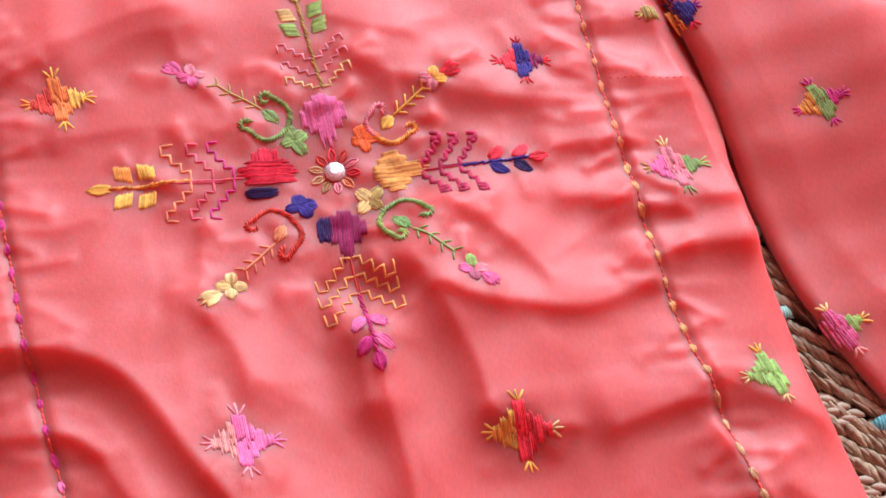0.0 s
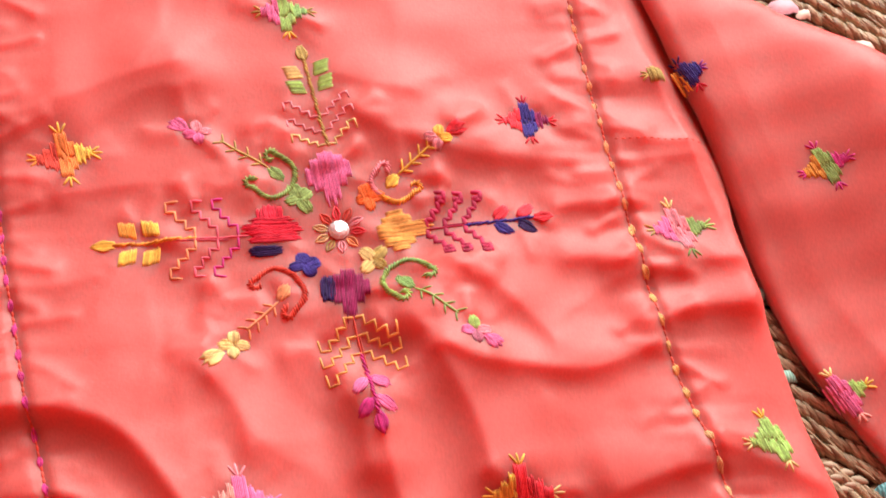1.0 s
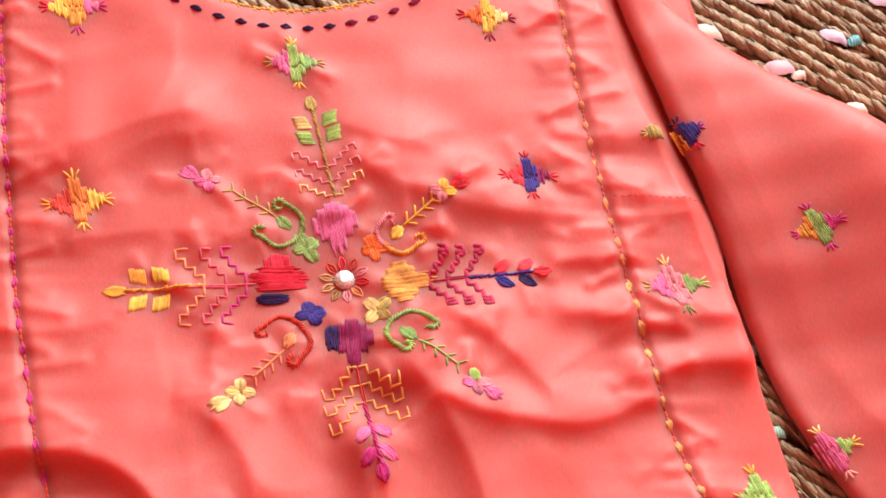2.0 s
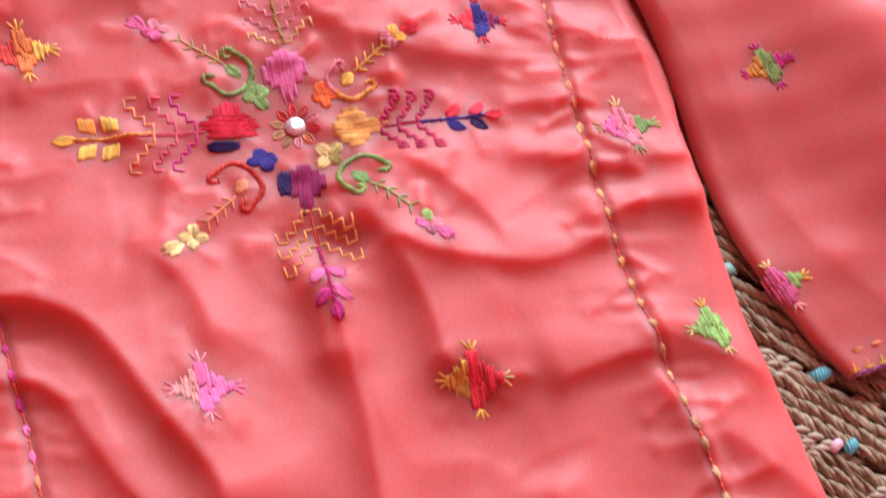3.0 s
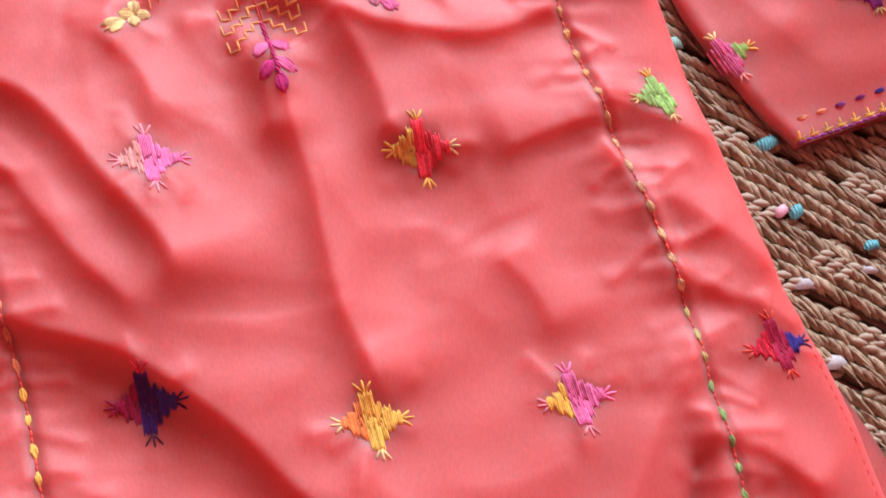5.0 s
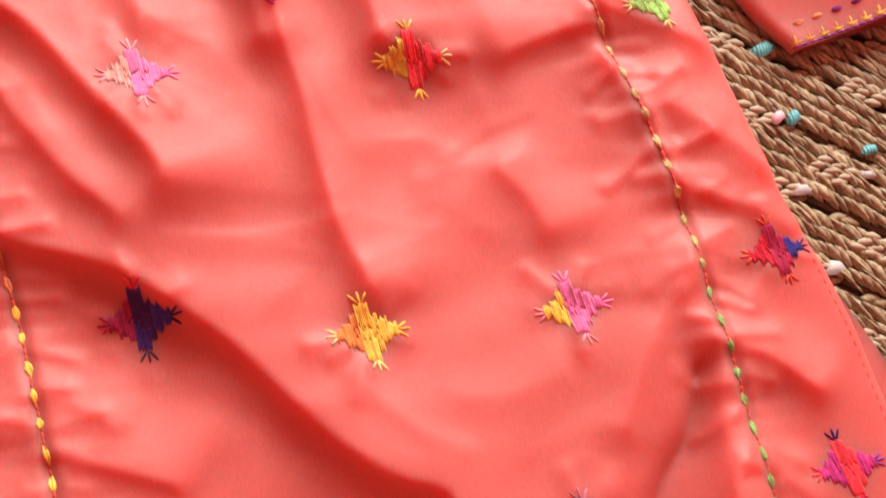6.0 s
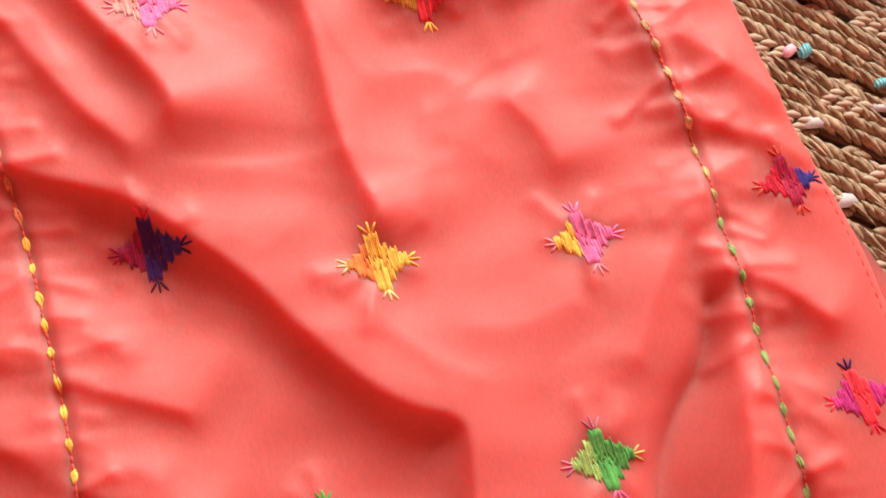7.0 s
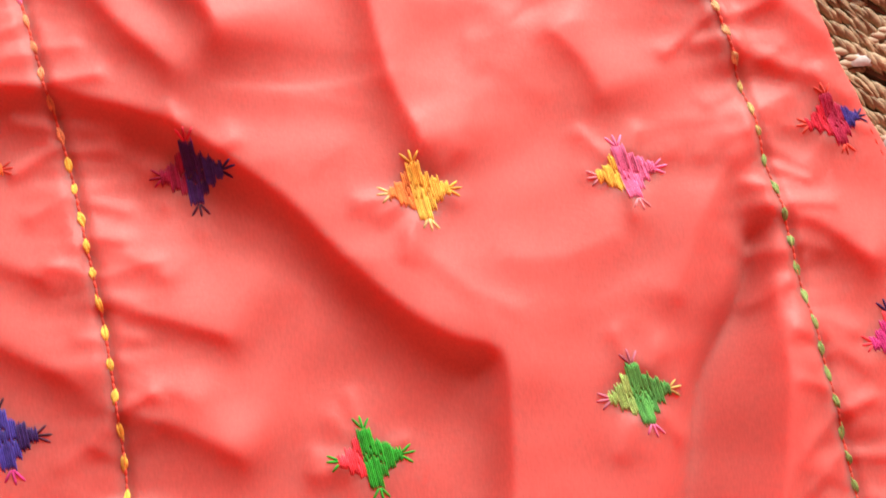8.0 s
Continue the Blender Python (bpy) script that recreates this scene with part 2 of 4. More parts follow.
# where the embroidery gathers the cloth round it
STARS = [(-0.169, 0.060), (0.128, 0.070), (-0.026, 0.165), (0.216, -0.016), (-0.066, -0.174), (0.093, -0.181), (-0.080, -0.315),
         (0.042, -0.341), (0.161, -0.342), (0.288, -0.325), (0.146, -0.467), (-0.003, -0.481)]
MOTIF = [(-0.004, 0.040), (-0.042, 0.003), (0.037, -0.004), (0.003, -0.042), (-0.045, 0.045), (0.045, 0.035), (0.045, -0.042), (-0.045, -0.042),
         (-0.085, 0.018), (-0.085, -0.024), (-0.12, 0.0), (0.075, 0.022), (0.075, -0.026), (0.11, 0.0), (-0.03, 0.08), (0.01, 0.08),
         (-0.015, -0.08), (0.03, -0.08), (0.012, -0.115), (-0.075, -0.075), (0.078, -0.08), (0.075, 0.062), (-0.09, 0.075)]
rng = np.random.default_rng(5)
for line, side, count in ((left_seam, 1, 42), (left_seam, -1, 36), (right_seam, 1, 44), (right_seam, -1, 44)):
    for k in range(count):
        y = 0.24 - 0.86 * (k + rng.uniform(0.1, 0.9)) / count
        x, long, slant = float(line(y)), rng.uniform(0.012, 0.034), rng.uniform(-0.5, 0.7)
        ends = [(x + side * 0.003, y), (x + side * long * 0.5, y - slant * long * 0.4), (x + side * long, y - slant * long)]
        if side < 0:
            ends = ends[::-1]
        fold(ends, rng.uniform(0.0006, 0.0024), rng.uniform(0.0025, 0.0055), rng.uniform(0.005, 0.010), 0.008)
for k in range(120):
    x, y, a, long = rng.uniform(-0.2, 0.24), rng.uniform(-0.6, 0.2), rng.uniform(0, 6.28), rng.uniform(0.015, 0.05)
    bend = rng.uniform(-0.35, 0.35)
    fold([(x, y), (x + long * math.cos(a), y + long * math.sin(a)), (x + 2 * long * math.cos(a + bend), y + 2 * long * math.sin(a + bend))],
         rng.uniform(0.0002, 0.0007), rng.uniform(0.003, 0.009), rng.uniform(0.008, 0.026), 0.018)
for cx, cy, reach in [(x, y, 0.020) for x, y in STARS] + [(x, y, 0.013) for x, y in MOTIF]:
    for k in range(7):
        a = rng.uniform(0, 6.28)
        u, v, long = math.cos(a), math.sin(a), rng.uniform(0.008, 0.020)
        r = reach * rng.uniform(0.55, 0.9)
        fold([(cx + u * r, cy + v * r), (cx + u * (r + long), cy + v * (r + long))],
             rng.uniform(0.0006, 0.0018), rng.uniform(0.003, 0.006), rng.uniform(0.006, 0.012), 0.009)
WAVES = [(rng.uniform(0, 2 * math.pi), 2 * math.pi / rng.uniform(0.035, 0.12), rng.uniform(0, 2 * math.pi)) for k in range(22)]
RIPPLES = [(2 * math.pi / w, rng.uniform(0, 6.28), rng.uniform(0, 6.28)) for w in (0.011, 0.0145, 0.019, 0.027, 0.041)]
DIMPLES = []


def ridge(points, x, y, shade, gentle, fade):
    """The lift of one fold, 0 to 1: a crest along the points, sharper on its shade side, dying away past its ends."""
    best, lean, past = np.full(x.shape, 1e9), np.zeros(x.shape), np.zeros(x.shape)
    for k in range(len(points) - 1):
        (ax, ay), (bx, by) = points[k], points[k + 1]
        dx, dy = bx - ax, by - ay
        size = math.hypot(dx, dy)
        s = ((x - ax) * dx + (y - ay) * dy) / size
        c = np.clip(s, 0, size)
        d = np.hypot(x - ax - dx / size * c, y - ay - dy / size * c)
        across = (dx * (y - ay) - dy * (x - ax)) / size
        near = d < best
        best = np.where(near, d, best)
        lean = np.where(near, across / np.maximum(d, 1e-6), lean)
        out = np.maximum(0, -s if k == 0 else 0) + np.maximum(0, s - size if k == len(points) - 2 else 0)
        past = np.where(near, out, past)
    half = 0.5 + 0.5 * np.clip(lean, -1, 1)
    w = shade + (gentle - shade) * half
    power = 1.12 + 0.78 * half
    return np.exp(-((best + 0.0006) / w) ** power) * np.exp(-(past / fade) ** 2)


def pucker(d, y, shift):
    ripple = sum(np.sin(f * y + p + shift * q + 9 * d) * (0.6 + 0.4 * np.sin(31 * y + q)) for f, p, q in RIPPLES) / 2.2
    return 0.0007 * ripple * np.exp(-np.abs(d) / 0.017) * (1 - np.exp(-(d / 0.004) ** 2)) - 0.0024 * np.exp(-(d / 0.0035) ** 2)


def relief(x, y):
    """The small unevenness of the front, the dents and the drawn-in seams."""
    z = np.full(x.shape, 0.0190)
    for a, f, p in WAVES:
        z = z + 0.00013 * np.sin(f * (x * math.cos(a) + y * math.sin(a)) + p + 1.5 * np.sin(17 * x + 13 * y + p))
    for cx, cy, r, h in DIMPLES:
        z = z + h * np.exp(-((x - cx) ** 2 + (y - cy) ** 2) / r ** 2)
    z = z + pucker(x - left_seam(y), y, 1.0) + pucker(x - right_seam(y), y, 2.3)
    return z


STEP = 0.0015
MAP_X, MAP_Y = np.arange(-0.345, 0.405, STEP), np.arange(-0.74, 0.345, STEP)
HEIGHTS = []


def blurred(z, size):
    """The map softened over a few millimetres, as cloth softens its own bends."""
    fx, fy = np.fft.fftfreq(z.shape[0], STEP), np.fft.fftfreq(z.shape[1], STEP)
    g = np.exp(-2 * (math.pi * size) ** 2 * (fx[:, None] ** 2 + fy[None, :] ** 2))
    return np.real(np.fft.ifft2(np.fft.fft2(z) * g))


def height_map():
    x, y = np.meshgrid(MAP_X, MAP_Y, indexing="ij")
    broad, fine = np.zeros(x.shape), relief(x, y)
    for points, height, shade, gentle, fade in FOLDS:
        far = max(4.2 * shade, 2.8 * gentle, 2.8 * fade)
        (x0, y0), (x1, y1) = points.min(0) - far, points.max(0) + far
        i0, i1 = np.searchsorted(MAP_X, (x0, x1))
        j0, j1 = np.searchsorted(MAP_Y, (y0, y1))
        if i1 > i0 and j1 > j0:
            part = height * ridge(points, x[i0:i1, j0:j1], y[i0:i1, j0:j1], shade, gentle, fade)
            (broad if shade > 0.0085 else fine)[i0:i1, j0:j1] += part
    broad = 1.95 * blurred(broad, 0.0016)
    return broad - 0.65 * blurred(broad, 0.055) + 1.35 * blurred(fine, 0.0013)


def lie(x, y):
    """Height of the front of the kurta over the ground."""
    x, y = np.atleast_1d(np.asarray(x, float)), np.atleast_1d(np.asarray(y, float))
    if not HEIGHTS:
        HEIGHTS.append(height_map())
    z = HEIGHTS[0]
    fx, fy = np.clip((x - MAP_X[0]) / STEP, 0, len(MAP_X) - 1.001), np.clip((y - MAP_Y[0]) / STEP, 0, len(MAP_Y) - 1.001)
    i, j = fx.astype(int), fy.astype(int)
    u, v = fx - i, fy - j
    z = z[i, j] * (1 - u) * (1 - v) + z[i + 1, j] * u * (1 - v) + z[i, j + 1] * (1 - u) * v + z[i + 1, j + 1] * u * v
    under = np.clip((x - sleeve_in(y) + 0.016) / 0.016, 0, 1) * np.clip((y + 0.02) / 0.03, 0, 1)
    z = z + (np.minimum(z, 0.0195) - z) * under
    rim = np.minimum(right_edge(y) - x, x - left_edge(y))
    rim = np.clip(np.minimum(rim, neckline(x) - y + 0.004), 0, 1)
    low = 0.0075
    return low + (np.maximum(z, 0.011) - low) * np.sqrt(1 - np.exp(-rim / 0.004))


def link(name, verts, faces, material, parent=None, label="", smooth=True):
    me = bpy.data.meshes.new(name)
    me.from_pydata([tuple(v) for v in verts], [], faces)
    me.materials.append(material)
    if smooth:
        me.polygons.foreach_set("use_smooth", [True] * len(me.polygons))
    me.update()
    ob = new(name, me)
    if parent:
        ob.parent = parent
    return tagged(ob, label)


def grid_faces(nu, nv, base=0, flip=False):
    out = []
    for a in range(nu - 1):
        for b in range(nv - 1):
            q = (base + a * nv + b, base + (a + 1) * nv + b, base + (a + 1) * nv + b + 1, base + a * nv + b + 1)
            out.append(q[::-1] if flip else q)
    return out


# dents where the heavy embroidery draws the cloth in
for cx, cy in ((-0.079, -0.314), (0.042, -0.342), (0.161, -0.343), (0.093, -0.184), (-0.066, -0.174), (0.146, -0.467), (-0.169, 0.06), (0.128, 0.07)):
    DIMPLES.append((cx - 0.010, cy - 0.005, 0.013, -0.0012))
DIMPLES.append((-0.02, 0.0, 0.05, -0.002))
DIMPLES.append((0.006, -0.090, 0.024, -0.0035))

# ---- the room ----
# floor and unseen walls, tinted red so their bounce reddens the cloth's shade
FLOOR = plain("red_bounce_floor", (0.46, 0.22, 0.17), 0.5, 6.0)
PAINT = plain("red_bounce_paint", (0.54, 0.145, 0.11), 0.8, 3.0, 0.1)


def boxes(name, spans, material, label, category):
    verts, faces = [], []
    for x0, x1, y0, y1, z0, z1 in spans:
        b = len(verts)
        verts += [(x, y, z) for x in (x0, x1) for y in (y0, y1) for z in (z0, z1)]
        faces += [tuple(b + q for q in f) for f in ((0, 1, 3, 2), (4, 6, 7, 5), (0, 4, 5, 1), (2, 3, 7, 6), (0, 2, 6, 4), (1, 5, 7, 3))]
    return tagged(link(name, verts, faces, material, smooth=False), label, category, kind="structure")


X0, X1, Y0, Y1, Z0, Z1 = -4.2, 4.6, -4.5, WALL_Y, -0.009, 6.0
boxes("floor", [(X0 - 0.2, X1 + 0.2, Y0 - 0.2, Y1 + 0.2, Z0 - 0.1, Z0)], FLOOR, "smooth floor under the woven rug, tinted red to bounce light", "floor")
boxes("ceiling", [(X0 - 0.2, X1 + 0.2, Y0 - 0.2, Y1 + 0.2, Z1, Z1 + 0.1)], PAINT, "plain unseen ceiling, tinted red to bounce light", "ceiling")
boxes("wall_west", [(X0 - 0.2, X0, Y0 - 0.2, Y1 + 0.2, Z0, Z1)], PAINT, "plain unseen wall, tinted red to bounce light", "wall")
boxes("wall_east", [(X1, X1 + 0.2, Y0 - 0.2, Y1 + 0.2, Z0, Z1)], PAINT, "plain unseen wall, tinted red to bounce light", "wall")
boxes("wall_south", [(X0, X1, Y0 - 0.2, Y0, Z0, Z1)], PAINT, "plain unseen wall, tinted red to bounce light", "wall")
a0, a1, b0, b1 = WINDOW
boxes("wall_north", [(X0, a0, Y1, Y1 + 0.2, Z0, Z1), (a1, X1, Y1, Y1 + 0.2, Z0, Z1),
                     (a0, a1, Y1, Y1 + 0.2, Z0, b0), (a0, a1, Y1, Y1 + 0.2, b1, Z1)], PAINT, "plain unseen wall with a window opening, tinted red to bounce light", "wall")

# ---- kurta ----
kurta = tagged(new("kurta"), "coral satin kurta with colourful hand embroidery, spread on a jute rug", "garment")


def panel(name, a, b, nu, nv, label):
    """A strip of the kurta between the lines a(y) and b(y)."""
    u, v = np.meshgrid(np.linspace(0, 1, nu), np.linspace(0, 1, nv), indexing="ij")
    yy = BOTTOM + v * (TOP - BOTTOM)
    x = a(yy) + u * (b(yy) - a(yy))
    y = BOTTOM + v * (neckline(x) - BOTTOM)
    x = a(y) + u * (b(y) - a(y))
    z = lie(x, y)
    return link(name, np.stack([x.ravel(), y.ravel(), z.ravel()], 1), grid_faces(nu, nv), SATIN, kurta, label)


panel("front_panel", left_seam, right_seam, 230, 520, "coral satin front with soft folds")
panel("side_panel", right_seam, right_edge, 56, 520, "gathered coral side panel")
panel("side_panel", left_edge, left_seam, 70, 520, "gathered coral side panel")


def back_panel():
    nu, nv = 60, 100
    u, v = np.meshgrid(np.linspace(0, 1, nu), np.linspace(0, 1, nv), indexing="ij")
    yy = BOTTOM + v * (TOP - BOTTOM)
    slack = 0.014 * np.clip((-0.335 - yy) / 0.06, 0, 1)
    x = left_edge(yy) + u * (right_edge(yy) + slack - left_edge(yy))
    y = BOTTOM + v * (neckline(x) - BOTTOM)
    z = 0.0062 + 0.0012 * np.clip((u - 0.9) * 10, 0, 1)
    link("back_panel", np.stack([x.ravel(), y.ravel(), z.ravel()], 1), grid_faces(nu, nv), SATIN, kurta, "coral back layer showing at the side slit")


back_panel()

# sleeve, laid down along the body
def sleeve_in_point(v):
    y = 0.27 + v * (-0.196 - 0.27)
    return sleeve_in(y) + 0.006 * np.clip((v - 0.95) * 20, 0, 1), y


def sleeve_out_point(v):
    t = np.array([0, 0.12, 0.24, 0.38, 0.5, 0.65, 0.8, 1.0])
    xs = np.array([0.215, 0.262, 0.312, 0.364, 0.405, 0.452, 0.478, 0.486])
    ys = np.array([0.272, 0.193, 0.149, 0.116, 0.082, 0.030, -0.045, -0.164])
    x = sum(np.interp(v + k, t, xs) for k in (-0.03, 0, 0.03)) / 3
    y = sum(np.interp(v + k, t, ys) for k in (-0.03, 0, 0.03)) / 3
    return np.where(v > 0.97, np.interp(v, t, xs), x), np.where(v > 0.97, np.interp(v, t, ys), y)


def sleeve_place(u, v):
    u, v = np.asarray(u, float), np.asarray(v, float)
    (ax, ay), (bx, by) = sleeve_in_point(v), sleeve_out_point(v)
    x, y = ax + u * (bx - ax), ay + u * (by - ay)
    wide = np.hypot(bx - ax, by - ay)
    inner, outer = u * wide, (1 - u) * wide
    over = np.clip((y + 0.07) / 0.16, 0, 1)
    over = over * over * (3 - 2 * over)
    rise = np.log1p(np.exp((y + 0.10) / 0.04)) * 0.04
    base = 0.0075 + 0.0170 * over * np.exp(-(inner / 0.06) ** 2)
    crown = 0.0060 + 0.007 * over * (1 - np.exp(-inner / 0.022)) + 0.070 * np.exp(-((inner - 0.26) / 0.125) ** 2) + 0.15 * rise * (1 - np.exp(-(inner / 0.08) ** 2)) + 0.0008 * np.exp(-((inner - 0.006) / 0.006) ** 2)
    z = base + crown * np.sqrt(1 - np.exp(-inner / 0.004)) * np.sqrt(1 - np.exp(-outer / 0.03))
    for a, f, p in WAVES[:12]:
        z = z + 0.0003 * np.sin(f * (x * math.cos(a) + y * math.sin(a)) + p)
    for points, height, shade, gentle in SLEEVE_FOLDS:
        z = z + 0.55 * height * ridge(smooth_line(points), x, y, shade, gentle, 0.04)
    return x, y, z


SLEEVE_FOLDS = [
    ([(0.222, 0.17), (0.238, 0.10), (0.262, 0.05), (0.275, 0.0)], 0.003, 0.010, 0.02),
    ([(0.36, 0.10), (0.35, 0.04), (0.33, 0.0)], 0.005, 0.02, 0.04),
    ([(0.262, 0.13), (0.272, 0.08), (0.290, 0.02), (0.300, -0.05)], 0.005, 0.03, 0.025),
    ([(0.40, 0.0), (0.37, -0.06), (0.35, -0.11)], 0.005, 0.02, 0.03),
    ([(0.31, -0.07), (0.33, -0.11), (0.36, -0.14)], 0.004, 0.016, 0.02),
]


def sleeve_mesh():
    nu, nv = 110, 260
    u, v = np.meshgrid(np.linspace(0, 1, nu) ** 1.0, np.linspace(0, 1, nv), indexing="ij")
    x, y, z = sleeve_place(u, v)
    top = np.stack([x.ravel(), y.ravel(), z.ravel()], 1)
    x2, y2, z2 = x.copy(), y.copy(), np.full(x.shape, 0.0068) + 0.0165 * np.clip((y + 0.03) / 0.10, 0, 1) * np.exp(-(u / 0.4) ** 2)
    under = np.stack([x2.ravel(), y2.ravel(), np.minimum(z2, z).ravel() - 0.0004], 1)
    faces = grid_faces(nu, nv) + grid_faces(nu, nv, nu * nv, True)
    return link("sleeve", np.concatenate([top, under]), faces, SATIN, kurta, "wide coral sleeve laid beside the body")


sleeve_mesh()
SLEEVE_U, SLEEVE_V = np.meshgrid(np.linspace(0, 1, 120), np.linspace(0, 1, 240), indexing="ij")
SLEEVE_XYZ = sleeve_place(SLEEVE_U, SLEEVE_V)


def sleeve_lie(x, y):
    """Height of the sleeve at places inside its outline."""
    x, y = np.atleast_1d(np.asarray(x, float)), np.atleast_1d(np.asarray(y, float))
    sx, sy, sz = (q.ravel() for q in SLEEVE_XYZ)
    flat = [sz[np.argmin((sx - a) ** 2 + (sy - b) ** 2)] for a, b in zip(x.ravel(), y.ravel())]
    return np.array(flat).reshape(x.shape)


# ---- embroidery: every stitch is a raised strand of floss that follows the cloth ----
class Work:
    """Gathers the strands of one piece of embroidery; the ground is the height of the cloth that it sits on."""

    def __init__(self, origin=(0, 0), turn=0.0, size=1.0, ground=lie, skew=0.0):
        self.o, self.a, self.s, self.ground, self.skew = origin, radians(turn), size, ground, skew
        self.verts, self.faces, self.dye = [], [], []

    def to_world(self, pts):
        p = np.array(pts, float) * self.s
        p[:, 0] = p[:, 0] + self.skew * p[:, 1]
        c, s = math.cos(self.a), math.sin(self.a)
        return np.stack([self.o[0] + c * p[:, 0] - s * p[:, 1], self.o[1] + s * p[:, 0] + c * p[:, 1]], 1)

    def strand(self, pts, width=0.0011, rise=0.0010, taper=0.45, steps=None):
        """One strand through points in the piece's own axes; width in metres."""
        w = self.to_world(pts)
        seg = np.r_[0, np.cumsum(np.hypot(*np.diff(w, axis=0).T))]
        if seg[-1] < 1e-6:
            return
        n = steps or max(4, min(60, int(seg[-1] / 0.0022) + 2))
        t = np.linspace(0, seg[-1], n)
        c = np.stack([np.interp(t, seg, w[:, 0]), np.interp(t, seg, w[:, 1])], 1)
        d = np.gradient(c, axis=0)
        d /= np.maximum(np.hypot(d[:, 0], d[:, 1]), 1e-9)[:, None]
        side = np.stack([-d[:, 1], d[:, 0]], 1)
        g = self.ground(c[:, 0], c[:, 1])
        e = np.linspace(-1, 1, n)
        k = (taper + (1 - taper) * np.sqrt(np.maximum(0, 1 - e ** 6))) * width / 2
        arch = np.sqrt(np.maximum(0, 1 - e ** 8))
        base = len(self.verts)
        ring = ((-1.0, -0.1), (-0.66, 0.72), (0.0, 1.0), (0.66, 0.72), (1.0, -0.1))
        for j in range(n):
            for a, b in ring:
                self.verts.append((c[j, 0] + side[j, 0] * a * k[j], c[j, 1] + side[j, 1] * a * k[j],
                                   g[j] - 0.0002 + rise * (b * (0.25 + 0.75 * arch[j]))))
        m = len(ring)
        self.dye += [random.random()] * (n * m)
        if base:
            self.faces.append((self.last, self.last + 1, base))
        self.last = base
        for j in range(n - 1):
            for q in range(m - 1):
                i0 = base + j * m + q
                self.faces.append((i0, i0 + 1, i0 + m + 1, i0 + m))
        self.faces.append(tuple(base + q for q in range(m))[::-1])
        self.faces.append(tuple(base + (n - 1) * m + q for q in range(m)))

    def block(self, x0, x1, y0, y1, width=0.0012, rise=0.0013, ragged=0.045, lean=0.0, cut=0.0):
        """Satin stitches along y that fill a rectangle."""
        n = max(2, int(round((x1 - x0) * self.s / (width * 0.80))))
        for k in range(n):
            x = x0 + (k + 0.5) / n * (x1 - x0)
            j0, j1 = random.uniform(-ragged, ragged), random.uniform(-ragged, ragged)
            lo, hi = y0 + j0, y1 + j1
            if cut and (hi - lo) * self.s > cut:
                mid = lo + (hi - lo) * random.uniform(0.35, 0.65)
                self.strand([(x + lean * lo, lo), (x + lean * mid, mid)], width * random.uniform(0.9, 1.15), rise * random.uniform(0.8, 1.2))
                self.strand([(x + lean * mid, mid - 0.02), (x + lean * hi, hi)], width * random.uniform(0.9, 1.15), rise * random.uniform(0.8, 1.2))
            else:
                self.strand([(x + lean * lo, lo), (x + lean * hi, hi)], width * random.uniform(0.9, 1.15), rise * random.uniform(0.8, 1.25))

    def leaf(self, a, b, wide, width=0.0013, rise=0.0014, blunt=0.6):
        """A leaf of satin stitches from a to b, the strands along it."""
        a, b = np.array(a, float), np.array(b, float)
        d = b - a
        q = np.array([-d[1], d[0]]) / np.hypot(*d)
        n = max(3, int(round(wide * self.s / (width * 0.72))))
        for k in range(n):
            e = (k + 0.5) / n * 2 - 1
            cut = 0.5 * (1 - (1 - abs(e) ** 2) ** blunt) * 0.8
            p0, p1 = a + d * cut + q * e * wide / 2 * 0.75, b - d * cut + q * e * wide / 2 * 0.75
            pm = (p0 + p1) / 2 + q * e * wide * 0.12
            p0, p1 = p0 + d * random.uniform(-0.07, 0.07), p1 + d * random.uniform(-0.07, 0.07)
            self.strand([p0, pm, p1], width * random.uniform(0.85, 1.1), rise * random.uniform(0.7, 1.25))

    def claw(self, p, way, size, width=0.0016):
        """Three straight stitches that fan out from p."""
        p, way = np.array(p, float), np.array(way, float)
        q = np.array([-way[1], way[0]])
        for e, f in ((-0.62, 0.78), (0.0, 1.0), (0.62, 0.78)):
            e = e + random.uniform(-0.1, 0.1)
            tip = p + size * (way * f * random.uniform(0.9, 1.1) + q * e)
            self.strand([p + q * e * size * 0.12, tip], width, 0.0012, 0.6)

    def done(self, name, rgb, parent, label=""):
        ob = link(name, self.verts, self.faces, thread(rgb), parent, label)
        ob.data.attributes.new("dye", "FLOAT", "POINT").data.foreach_set("value", self.dye)
        return ob

    def rope(self, pts, width=0.0032, rise=0.0021, pitch=0.0019):
        """A line of short slanting stitches laid over a core."""
        w = np.array(pts, float)
        self.strand(pts, width * 0.62, rise * 0.6, 0.6)
        seg = np.r_[0, np.cumsum(np.hypot(*np.diff(w, axis=0).T))]
        t = np.arange(pitch / 2, seg[-1], pitch)
        c = np.stack([np.interp(t, seg, w[:, 0]), np.interp(t, seg, w[:, 1])], 1)
        d = np.gradient(c, axis=0)
        d /= np.maximum(np.hypot(d[:, 0], d[:, 1]), 1e-9)[:, None]
        for (x, y), (u, v) in zip(c, d):
            a, h = width * random.uniform(0.40, 0.56), pitch * random.uniform(0.75, 1.0)
            self.strand([(x - u * h + v * a, y - v * h - u * a), (x + u * h - v * a, y + v * h + u * a)], 0.0015, rise * random.uniform(0.85, 1.15), 0.5, 4)


